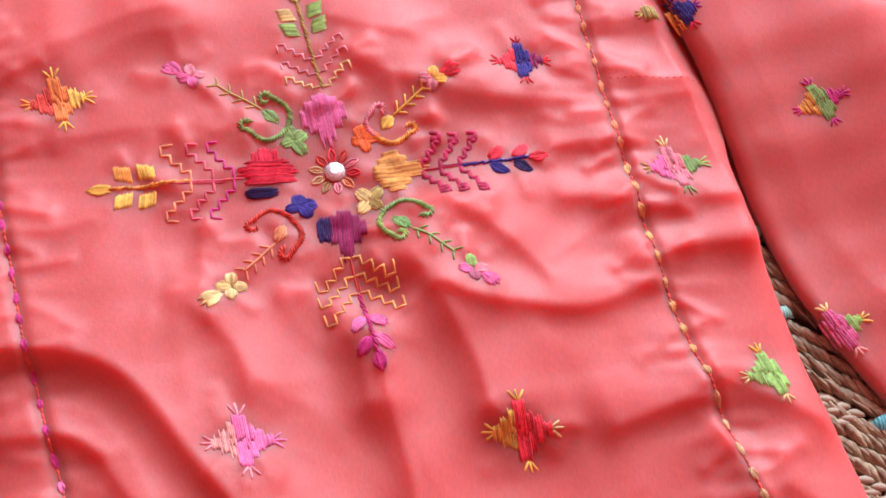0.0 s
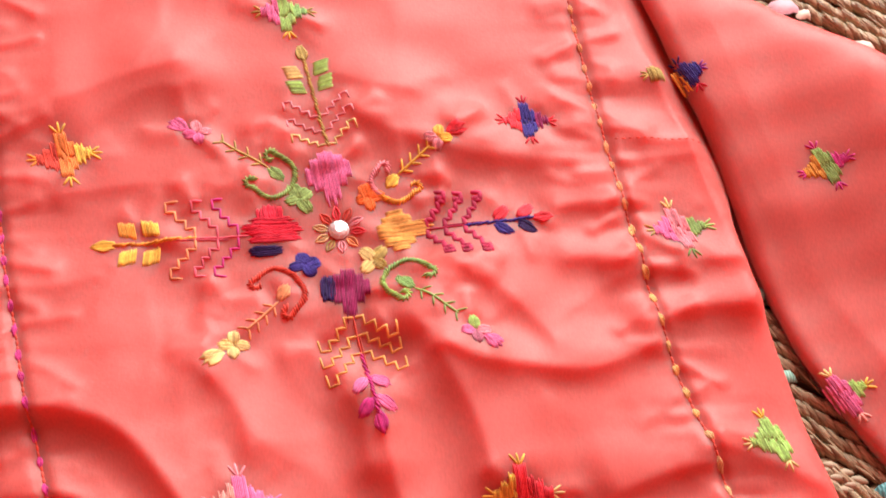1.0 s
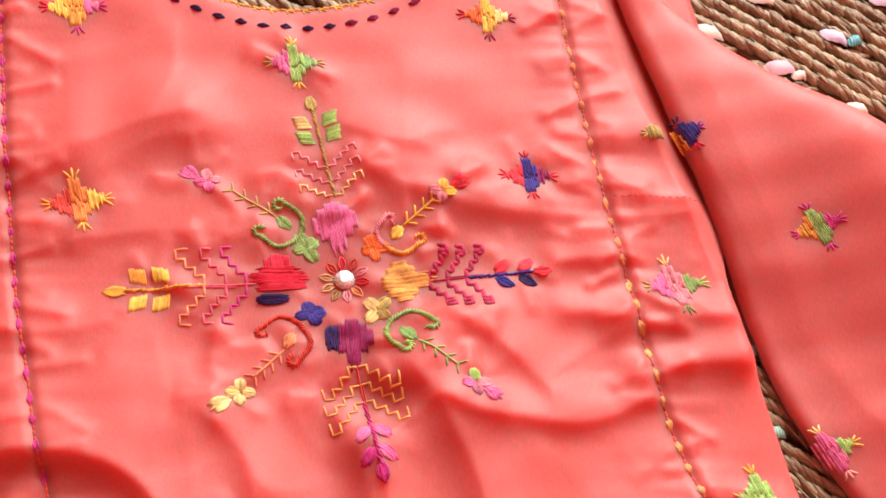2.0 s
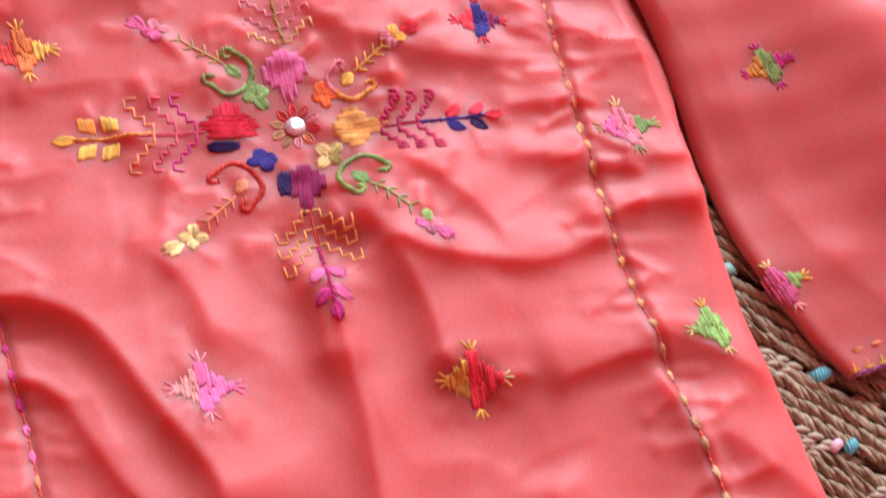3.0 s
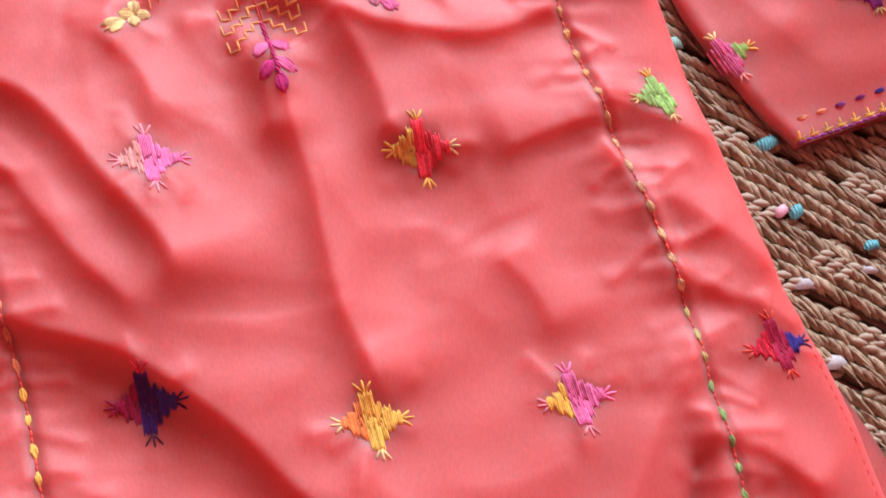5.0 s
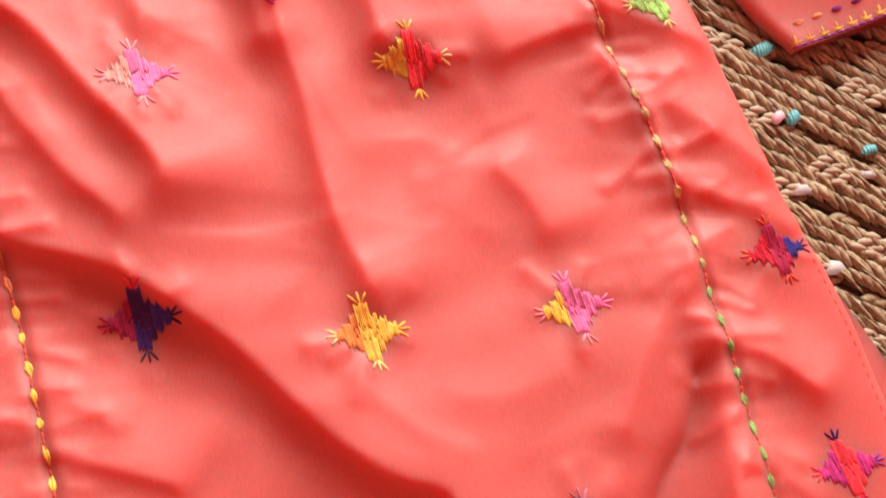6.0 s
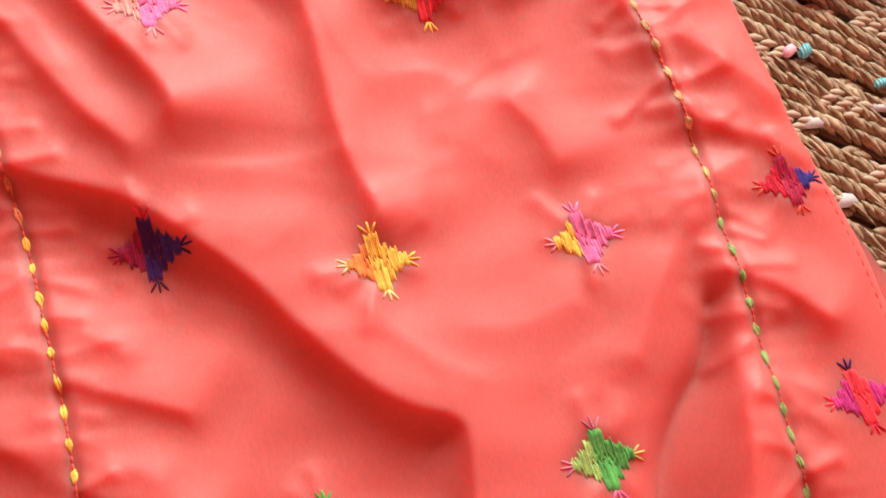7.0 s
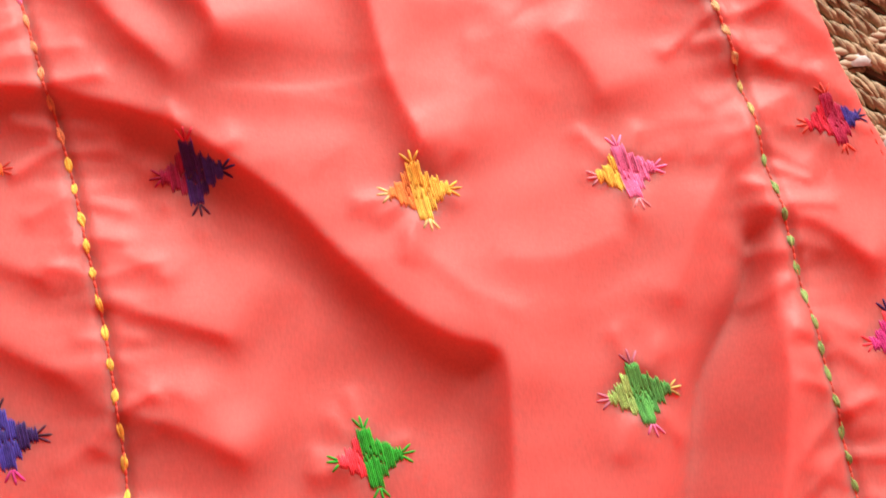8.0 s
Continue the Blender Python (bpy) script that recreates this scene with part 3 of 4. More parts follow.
def star(x, y, turn, size, left, middle, right, claws, ground=lie, label="", skew=-0.13):
    """A stepped star: a column of satin stitches, a stepped wing on each side and a claw at each tip."""
    r = size / 2
    args = dict(origin=(x, y), turn=turn, size=r, ground=ground, skew=skew)
    w = Work(**args)
    if not left:
        w.block(-0.33, -0.15, -0.44, 0.50, cut=0.011)
    w.block(-0.17, 0.17, -0.72, 0.72, cut=0.012)
    w.block(0.15, 0.33, -0.50, 0.44, cut=0.011)
    body = w.done("embroidered_star", middle, kurta, label)
    if left:
        w = Work(**args)
        w.block(-0.33, -0.15, -0.44, 0.50, cut=0.011)
        w.block(-0.54, -0.31, -0.33, 0.30, ragged=0.05)
        w.block(-0.75, -0.52, -0.18, 0.16, ragged=0.05)
        w.done("wing", left, body)
    if right:
        w = Work(**args)
        w.block(0.31, 0.54, -0.30, 0.33, ragged=0.05)
        w.block(0.52, 0.75, -0.16, 0.18, ragged=0.05)
        w.done("wing", right, body)
    tips = (((0.0, 0.70), (0, 1)), ((0.72, 0.0), (1, 0)), ((0.05, -0.70), (0, -1)), ((-0.70, 0.0), (-1, 0)))
    for (p, way), rgb in zip(tips, claws):
        if rgb:
            w = Work(**args)
            w.claw(p, way, 0.33)
            w.done("claw", rgb, body)
    return body


S = 0.046
star(-0.169, 0.060, 4, S, BRICK, ORANGE_FLOSS, YELLOW, (YELLOW, YELLOW, YELLOW, GOLD), label="orange and crimson stitched star")
star(0.128, 0.070, -6, 0.040, RED, BLUE, PURPLE, (CRIMSON, RED, RED, RED), label="blue and purple stitched star with red claws")
star(-0.026, 0.165, -2, 0.042, PINK, LIME, GREEN, (YELLOW, OLIVE, YELLOW, OLIVE), label="pink and green stitched star")
star(-0.177, 0.216, 0, S, YELLOW, GOLD, PINK, (LEMON, MAGENTA, MAGENTA, CRIMSON), label="yellow and pink stitched star")
star(0.113, 0.203, -8, 0.042, ORANGE, YELLOW, LEMON, (CRIMSON, MAROON, MAROON, CRIMSON), label="yellow stitched star with maroon claws")
star(0.216, -0.016, 4, S, PINK, ROSE, MOSS, (LEMON, LIME, MOSS, OLIVE), label="pink and green stitched star")
star(0.248, -0.159, 8, 0.042, LIME, LIME, None, (YELLOW, None, LEMON, LEMON), label="lime green stitched star at the side")
star(-0.066, -0.174, 0, S, PALEPINK, PINK, PINK, (ROSE, PINK, ROSE, ROSE), label="pale pink stitched star")
star(0.093, -0.181, -2, S, YELLOW, RED, RED, (YELLOW, LEMON, YELLOW, YELLOW), label="gold and crimson stitched star")
star(-0.080, -0.315, -3, S, MAROON, (0.06, 0.015, 0.17), BLUE, (CRIMSON, NAVY, DUSK, MAROON), label="navy and crimson stitched star in a fold")
star(0.042, -0.341, 0, S, ORANGE_FLOSS, YELLOW, YELLOW, (YELLOW, YELLOW, LEMON, LEMON), label="yellow and orange stitched star")
star(0.161, -0.342, 3, S, YELLOW, PINK, PINK, (PINK, PINK, ROSE, ROSE), label="pink stitched star with a yellow wing")
star(0.288, -0.325, 4, 0.044, CRIMSON, WINE, BLUE, (BRICK, NAVY, BRICK, BRICK), label="crimson and navy stitched star at the side")
star(0.146, -0.467, 3, 0.048, LIME, GRASS, GRASS, (MAUVE, OLIVE, PINK, MAUVE), label="green stitched star")
star(0.300, -0.455, 4, 0.046, MAGENTA, RED, MAGENTA, (NAVY, VIOLET, CRIMSON, RED), label="red and magenta stitched star")
star(-0.003, -0.481, 0, S, RED, LEAF, LEAF, (LEAF, LEAF, LEAF, LEAF), label="bright green and red stitched star")
star(-0.190, -0.446, 0, S, NAVY, BLUE, NAVY, (DUSK, DUSK, MAGENTA, DUSK), label="navy stitched star beside the seam")
star(-0.197, -0.300, 0, 0.044, RED, ORANGE, ORANGE, (GOLD, BRICK, GOLD, BRICK), label="orange stitched star beside the seam")
star(0.319, 0.019, 14, 0.038, GOLD, MOSS, MAGENTA, (MAGENTA, MAGENTA, MAGENTA, MAGENTA), sleeve_lie, "green and gold stitched star on the sleeve")
star(0.303, -0.131, 20, 0.040, None, PINK, LIME, (LEMON, YELLOW, PALEPINK, None), sleeve_lie, "pink and green stitched star on the sleeve")
star(0.402, -0.098, 4, 0.042, VIOLET, VIOLET, PURPLE, (OLIVE, OLIVE, OLIVE, OLIVE), sleeve_lie, "purple stitched star on the sleeve")
w = Work((0.2405, 0.095), 22, 1.0, sleeve_lie)
w.block(-0.002, 0.0035, -0.010, 0.011, ragged=0.001)
w.block(0.003, 0.0085, -0.006, 0.006, ragged=0.001)
fold_star = w.done("embroidered_star", BLUE, kurta, "blue and gold stitched star on the sleeve's fold")
w = Work((0.2405, 0.095), 22, 1.0, sleeve_lie)
w.block(-0.006, -0.0018, -0.012, 0.008, ragged=0.001)
w.done("wing", GOLD, fold_star)
for p, way, rgb in (((0.0, 0.011), (0, 1), NAVY), ((0.0085, 0.0), (1, 0), VIOLET), ((0.002, -0.010), (0, -1), CRIMSON)):
    w = Work((0.2405, 0.095), 22, 1.0, sleeve_lie)
    w.claw(p, way, 0.006)
    w.done("claw", rgb, fold_star)


w = Work((0.222, 0.100), 10, 1.0)
w.block(-0.007, 0.004, -0.006, 0.006, ragged=0.001)
w.claw((-0.007, 0), (-1, 0), 0.006)
w.done("embroidered_star", OLIVE, kurta, "olive wing of a star under the sleeve")


def flower(name, x, y, size, rgb, petals=4, turn=0.0, second=None, label=""):
    body = None
    for k in range(petals):
        w = Work((x, y), turn + 360 * k / petals, size / 2)
        w.leaf((-0.05, 0), (random.uniform(0.85, 1.15), random.uniform(-0.12, 0.12)), random.uniform(0.72, 0.98), blunt=0.25)
        colour = second if second and k in (1, 2) else rgb
        if body is None:
            body = w.done(name, colour, kurta, label)
        else:
            w.done("petal", colour, body)
    return body


def block_flower(x, y, wide, tall, rgb, turn=0.0, across=False, label=""):
    """A stepped flower filled with satin stitches."""
    w = Work((x, y), turn + (90 if across else 0), 1.0)
    a, b = (tall / 2, wide / 2) if across else (wide / 2, tall / 2)
    for f, g in ((0.35, 0.92), (0.72, 0.70), (1.0, 0.40)):
        if f == 0.35:
            w.block(-a * f, a * f, -b * g, b * g, ragged=0.0006, cut=0.013)
        else:
            lo = a * (0.35 if f == 0.72 else 0.72)
            w.block(-a * f, -lo, -b * g, b * g, ragged=0.0006)
            w.block(lo, a * f, -b * g, b * g, ragged=0.0006)
    return w.done("flower", rgb, kurta, label)


def navy_block(x, y, wide, tall, across, label):
    w = Work((x, y), 94 if across else 0, 1.0)
    a, b = (tall, wide) if across else (wide, tall)
    w.block(-a / 2, a / 2, -b / 2, b / 2, 0.0012, 0.0017, ragged=0.0022)
    w.block(-a / 2 + 0.001, a / 2 - 0.001, -b / 2 - 0.0025, b / 2 + 0.0025, 0.0013, 0.0014, ragged=0.0008)
    return w.done("flower", NAVY, kurta, label)


# the four flowers round the middle, and the small ones between
block_flower(-0.004, 0.040, 0.029, 0.031, PINK, 8, label="pink satin-stitch flower")
def lobed_flower(x, y, rgb, label):
    """A broad flower of level stitches with an upright lobe on top."""
    w = Work((x, y), 4, 1.0)
    w.block(-0.0085, 0.0080, 0.0050, 0.0140, ragged=0.0010)
    w.block(-0.0040, 0.0045, 0.0060, 0.0165, ragged=0.0010)
    w.a += radians(90)
    w.block(-0.0095, -0.0020, -0.0165, 0.0150, ragged=0.0022)
    w.block(-0.0025, 0.0035, -0.0185, 0.0180, ragged=0.0020)
    w.block(0.0030, 0.0075, -0.0130, 0.0125, ragged=0.0022)
    return w.done("flower", rgb, kurta, label)


lobed_flower(-0.042, 0.003, CRIMSON, "crimson satin-stitch flower")
navy_block(-0.046, -0.0125, 0.016, 0.0070, True, "navy stitched block under a flower")
block_flower(0.037, -0.004, 0.029, 0.028, (0.88, 0.54, 0.15), 6, True, label="yellow satin-stitch flower")
block_flower(0.003, -0.042, 0.026, 0.030, (0.30, 0.008, 0.10), 0, label="purple satin-stitch flower")
navy_block(-0.0095, -0.041, 0.0095, 0.013, False, "navy block of a flower")
flower("small_flower", -0.024, 0.024, 0.021, MOSS, 4, 30, label="small green stitched flower")
flower("small_flower", 0.020, 0.021, 0.020, ORANGE, 4, 10, label="small orange stitched flower")
flower("small_flower", 0.020, -0.023, 0.020, OLIVE, 4, 50, second=LEMON, label="small olive stitched flower")
flower("small_flower", -0.022, -0.023, 0.021, BLUE, 4, 20, label="small blue stitched flower")

# the round mirror with its ring of loop stitches
def mirror():
    m, n, l, b = nodes_of("mirror_glass", 0.42, 0.8, 0.9)
    b.inputs["Base Color"].default_value = (0.90, 0.91, 0.93, 1)
    verts, faces = [], []
    z0 = float(lie(0.0, 0.0)[0]) + 0.0002
    rings = ((0.0066, 0.0), (0.0066, 0.0012), (0.0050, 0.0026), (0.0026, 0.0034))
    for r, h in rings:
        for k in range(10):
            a = 2 * math.pi * (k + (0.5 if r < 0.006 and r > 0.004 else 0)) / 10
            verts.append((r * math.cos(a), r * math.sin(a), z0 + h))
    for j in range(3):
        for k in range(10):
            q = (k + 1) % 10
            faces.append((j * 10 + k, j * 10 + q, j * 10 + 10 + q, j * 10 + 10 + k))
    faces.append(tuple(range(30, 40)))
    return link("mirror", verts, faces, m, kurta, "small round faceted mirror", smooth=False)


centre = mirror()
for k, rgb in enumerate((RED, BRICK, ROSE, RED, PEACH, ROSE, OLIVE, CREAM, CREAM, BRICK)):
    w = Work((0, 0), 95 - 36 * k, 0.017)
    for e in (-0.10, 0.10):
        w.strand([(0.42, e * 0.4), (0.7, e * 1.5), (1.0, 0.0)], 0.0014, 0.0014)
    w.strand([(0.45, 0), (0.85, 0)], 0.0010, 0.0010)
    w.done("petal", rgb, centre)


# ---- the four stepped arms ----
def arm(base, tip, stem_rgb, leaf_rgb, zig, leaf_at, stem_from, parent_label, slanted=False, step=0.0042, stem_width=0.0030, tip_rgb=None, zig_width=0.0016, inner_rgb=None, half=0.0060):
    """A stem from base to tip with stepped branches (u, colour) on both sides and leaves (u, side, colour)."""
    b, t = np.array(base, float), np.array(tip, float)
    d = t - b
    turn, long = math.degrees(math.atan2(d[1], d[0])), float(np.hypot(*d))
    w = Work(base, turn, 1.0)
    w.rope([((stem_from + (0.86 - stem_from) * k / 14) * long, 0.0004 * (-1) ** k) for k in range(15)], stem_width * 0.8, 0.0018, 0.0030)
    stem = w.done("leafy_branch", stem_rgb, kurta, parent_label)
    if inner_rgb:
        w = Work(base, turn, 1.0)
        w.strand([(0.0, 0.0), (stem_from * long, 0.0)], 0.0013, 0.0013)
        w.strand([(0.012, 0.0014), (stem_from * long + 0.012, 0.0012)], 0.0012, 0.0012)
        w.done("stem", inner_rgb, stem)
    w = Work(base, turn, 1.0)
    w.leaf((long * 0.83, 0), (long, 0), 0.0085)
    w.done("bud", tip_rgb or leaf_rgb, stem)
    for u, side, rgb in leaf_at:
        w = Work(base, turn, 1.0)
        if slanted:
            w.leaf((u * long + 0.0055, side * 0.0105), (u * long - 0.0050, side * 0.0014), 0.0085, blunt=0.4)
            w.done("leaf", rgb, stem)
            continue
        w.a += radians(side * 12)
        c, q = math.cos(radians(side * 12)), -math.sin(radians(side * 12))
        mx, my = u * long, side * 0.0098
        mx, my = c * mx - q * my, q * mx + c * my
        w.block(mx - 0.0054, mx + 0.0054, my - 0.0050, my + 0.0050, ragged=0.0005, lean=0.35 * side)
        w.done("leaf", rgb, stem)
    for u, rgb, reach in zig:
        for side in (-1, 1):
            w = Work(base, turn, 1.0)
            x, yv = u * long, half
            step_u, step_v = step * random.uniform(0.9, 1.1), (reach - half) / 3
            pts = [(x, 0.0), (x, side * yv)]
            for k in range(3):
                x += step_u
                pts.append((x + random.uniform(-0.0004, 0.0004), side * yv))
                yv += step_v * random.uniform(0.92, 1.08)
                pts.append((x + random.uniform(-0.0004, 0.0004), side * yv))
            pts.append((x - step_u * 1.2, side * (yv + 0.0005)))
            for a, c in zip(np.array(pts[:-1]), np.array(pts[1:])):
                d = (c - a) / np.hypot(*(c - a)) * 0.0007
                w.strand([a - d, c + d], zig_width, 0.0014, 0.9, 4)
            if zig_width > 0.003:
                ex, ey = pts[-1]
                w.block(ex - 0.0005, ex + 0.0050, ey - side * 0.0045 - 0.0022, ey - side * 0.0045 + 0.0022, ragged=0.0004)
            w.done("stepped_branch", rgb, stem)
    return stem


arm((-0.056, -0.002), (-0.153, -0.004), GOLD, YELLOW, ((0.07, MAGENTA, 0.026), (0.20, PINK_FLOSS, 0.026), (0.34, PEACH, 0.026)),
    ((0.63, -1, YELLOW), (0.79, -1, GOLD), (0.63, 1, YELLOW), (0.79, 1, YELLOW)), 0.34, "yellow leafy branch with pink steps", step=0.0053, zig_width=0.0017, inner_rgb=PINK_FLOSS, half=0.0078)
arm((-0.003, 0.057), (-0.017, 0.139), OLIVE, OLIVE, ((0.03, LEMON, 0.021), (0.17, ROSE, 0.021), (0.31, ROSE, 0.021)),
    ((0.60, 1, LIME), (0.60, -1, LIME), (0.76, 1, LEMON), (0.76, -1, LIME)), 0.02, "olive leafy branch with pale pink steps", zig_width=0.0014)
arm((0.053, -0.004), (0.136, -0.002), BLUE, RED, ((0.03, WINE, 0.023), (0.17, WINE, 0.023), (0.32, WINE, 0.023)),
    ((0.60, 1, RED), (0.79, 1, RED), (0.60, -1, BLUE), (0.78, -1, NAVY)), 0.32, "blue leafy branch with maroon steps", True, zig_width=0.0034, inner_rgb=WINE)
arm((0.004, -0.060), (0.016, -0.141), MAGENTA, MAGENTA, ((0.02, AMBER, 0.023), (0.16, AMBER, 0.024), (0.30, AMBER, 0.024)),
    ((0.58, -1, PINK), (0.58, 1, PINK), (0.77, -1, MAGENTA), (0.77, 1, PINK)), 0.30, "magenta leafy branch with gold steps", True, step=0.0058, zig_width=0.0015, inner_rgb=BRICK)


# ---- the four slanting sprays: a double curl, a stem with barbs, a flower and a bud ----
def spray(curl_a, curl_b, middle, stem_a, stem_b, bloom, bud, curl_rgb, curl_second, stem_rgb, leaf_rgb, bloom_rgb, bud_rgb, label):
    w = Work()
    mid = np.array(middle)

    def hook(end, rgb_work):
        e = np.array(end, float)
        d = e - mid
        q = np.array([-d[1], d[0]])
        out = np.array(stem_b, float) - mid
        side = 1 if q @ out > 0 else -1
        pts = []
        for k in range(15):
            s = k / 14
            pts.append(mid + d * s - side * q * 0.28 * math.sin(math.pi * s))
        n = d / np.hypot(*d)
        m = side * np.array([-n[1], n[0]])
        r = 0.0042
        for k in range(1, 9):
            a = k / 8 * 4.3
            pts.append(e + m * r * (1 - math.cos(a)) * (1 - 0.04 * k) + n * r * math.sin(a) * (1 - 0.04 * k))
        rgb_work.rope(pts, 0.0041)
    hook(curl_a, w)
    body = w.done("curl", curl_rgb, kurta, label)
    w = Work()
    hook(curl_b, w)
    w.done("hook", curl_second, body)
    a, b = np.array(stem_a, float), np.array(stem_b, float)
    d = b - a
    q = np.array([-d[1], d[0]]) / np.hypot(*d)
    n = d / np.hypot(*d)
    w = Work()
    w.leaf(mid + (a - mid) * 0.35, a, 0.009)
    w.done("leaf", leaf_rgb, body)
    w = Work()
    w.strand([a, b], 0.0018, 0.0014)
    for k in range(4):
        p = a + d * (0.15 + 0.26 * k)
        for side in (-1, 1):
            w.strand([p, p + n * 0.0045 + side * q * 0.0056], 0.0015, 0.0013, 0.6)
    w.done("barbed_stem", stem_rgb, body)
    c = np.array(bloom, float)
    turn = math.degrees(math.atan2(d[1], d[0]))
    for k in range(4):
        w = Work(tuple(c), turn + 45 + 90 * k, 0.0095)
        w.leaf((0.05, 0), (1.0, 0), 0.80, blunt=0.3)
        w.done("petal", bloom_rgb[k % len(bloom_rgb)], body)
    e = np.array(bud, float)
    for side in (-0.5, 0, 0.5):
        w = Work()
        s = e + (c - e) * 0.68
        tip = e + q * side * 0.008 - n * abs(side) * 0.003
        w.leaf(s, tip, 0.0058)
        w.done("bud", bud_rgb, body)


spray((-0.053, 0.031), (-0.037, 0.055), (-0.028, 0.031), (-0.042, 0.046), (-0.072, 0.067), (-0.086, 0.073), (-0.104, 0.083),
      MOSS, MOSS, OLIVE, MOSS, (PINK, PINK, ROSE, ROSE), PINK, "green double curl with a pink bloom")
spray((0.028, 0.041), (0.050, 0.022), (0.028, 0.022), (0.040, 0.036), (0.062, 0.053), (0.068, 0.058), (0.086, 0.067),
      ROSE, GOLD, YELLOW, YELLOW, (GOLD, ROSE, ROSE, YELLOW), RED, "rose and gold double curl with a pink bloom")
spray((0.032, -0.053), (0.053, -0.036), (0.028, -0.031), (0.042, -0.049), (0.067, -0.070), (0.076, -0.081), (0.091, -0.093),
      LIME, GREEN, MOSS, GREEN, (ROSE, LIME, PINK, MAUVE), PINK, "green double curl with a pink bloom")
spray((-0.053, -0.031), (-0.031, -0.055), (-0.030, -0.031), (-0.040, -0.048), (-0.060, -0.067), (-0.068, -0.076), (-0.086, -0.089),
      BRICK, BRICK, PEACH, PEACH, (LEMON, LEMON, LEMON, LEMON), LEMON, "red double curl with a yellow bloom")

# ---- seams: a couched cord with lens-shaped stitches along it ----
def seam(line, y0, y1, pitch, colours, cord_rgb, length, label):
    w = Work()
    ys = np.arange(y0, y1, -0.004)
    for k in range(len(ys) - 1):
        j = random.uniform(-0.0003, 0.0003)
        w.strand([(float(line(ys[k])) + j, ys[k]), (float(line(ys[k + 1] - 0.0012)), ys[k + 1] - 0.0012)], 0.0019, 0.0013, 0.6, 3)
    cord = w.done("seam", cord_rgb, kurta, label)
    y = y0
    while y > y1:
        rgb = [c for top, c in colours if y <= top][-1]
        long = length * random.uniform(0.85, 1.12)
        xa, xb = float(line(y)), float(line(y - long))
        w = Work()
        j = random.uniform(-0.0006, 0.0006)
        w.leaf((xa + j, y), (xb - j * 1.5, y - long), 0.0037 * random.uniform(0.8, 1.15), 0.0012, 0.0016, 0.7)
        w.done("seam_stitch", rgb, cord)
        y -= pitch * random.uniform(0.92, 1.08)


seam(left_seam, 0.26, -0.62, 0.0165, ((1, MAGENTA), (-0.05, MAGENTA), (-0.17, PINK), (-0.20, PEACH), (-0.285, YELLOW)), BRICK, 0.0098, "couched seam, magenta turning yellow")
seam(right_seam, 0.26, -0.62, 0.0158, ((1, PEACH), (0.0, (0.88, 0.54, 0.20)), (-0.15, (0.86, 0.62, 0.30)), (-0.19, CREAM), (-0.29, (0.55, 0.52, 0.18)), (-0.33, MOSS)), BRICK, 0.0094, "couched seam, peach turning green")

# ---- neckline: looped edge and a dashed row below it ----
def neck():
    w = Work()
    xs = np.arange(-0.115, 0.085, 0.005)
    for k in range(len(xs) - 1):
        w.strand([(xs[k], float(neckline(xs[k])) - 0.001), (xs[k + 1] + 0.001, float(neckline(xs[k + 1])) - 0.001)], 0.0022, 0.0018, 0.6, 4)
    edge = w.done("neck_edge", GOLD, kurta, "gold looped neck edging")
    x = -0.110
    while x < 0.08:
        w = Work()
        y = float(neckline(x))
        w.strand([(x, y), (x + 0.001, y - 0.006)], 0.0013, 0.0013)
        w.strand([(x, y - 0.001), (x + 0.006, y - 0.0045)], 0.0013, 0.0013)
        w.done("edge_stitch", YELLOW, edge)
        x += 0.0115
    x = -0.128
    while x < 0.095:
        y = float(neckline(x)) - 0.0185
        y2 = float(neckline(x + 0.0085)) - 0.0185
        w = Work()
        w.leaf((x, y), (x + 0.0085, y2), 0.0045, 0.0011, 0.0018)
        w.done("running_stitch", NAVY if x < 0.0 else PURPLE, edge)
        x += 0.0155


neck()

# ---- cuff of the sleeve ----
def cuff():
    (ax, ay), (bx, by) = (0.337, -0.1945), (0.485, -0.1635)
    d = np.array((bx - ax, by - ay))
    long = float(np.hypot(*d))
    turn = math.degrees(math.atan2(d[1], d[0]))
    w = Work((ax, ay), turn, 1.0, sleeve_lie)
    for k in range(int(long / 0.005)):
        w.strand([(k * 0.005, 0.0006), (k * 0.005 + 0.0062, 0.0004)], 0.0018, 0.0014, 0.6, 4)
    edge = w.done("cuff_edge", VIOLET, kurta, "violet and orange stitched cuff edge")
    s = 0.002
    while s < long:
        w = Work((ax, ay), turn, 1.0, sleeve_lie)
        w.strand([(s, 0.0), (s + 0.0015, 0.008)], 0.0013, 0.0014)
        w.strand([(s - 0.003, 0.002), (s + 0.005, 0.0035)], 0.0013, 0.0014)
        w.strand([(s - 0.002, 0.0045), (s + 0.0045, 0.0005)], 0.0012, 0.0013)
        w.done("cross_stitch", YELLOW if s > 0.02 else GOLD, edge)
        s += 0.0098
    s = 0.006
    while s < long - 0.01:
        w = Work((ax, ay), turn, 1.0, sleeve_lie)
        w.leaf((s, 0.0155), (s + 0.008, 0.0157), 0.0030, 0.0012, 0.0015)
        w.done("running_stitch", PEACH if s < 0.02 else (VIOLET if s < 0.05 else BLUE), edge)
        s += 0.0135


cuff()

# fine running stitch along the slit of the side
def slit():
    w = Work()
    for k in range(80):
        y = -0.325 - k * 0.0065
        w.strand([(float(right_edge(y)) - 0.0085, y), (float(right_edge(y - 0.0042)) - 0.0085, y - 0.0042)], 0.0009, 0.0008, 0.6, 3)
    w.done("slit_stitching", BRICK, kurta, "fine red stitching along the side slit")



slit()


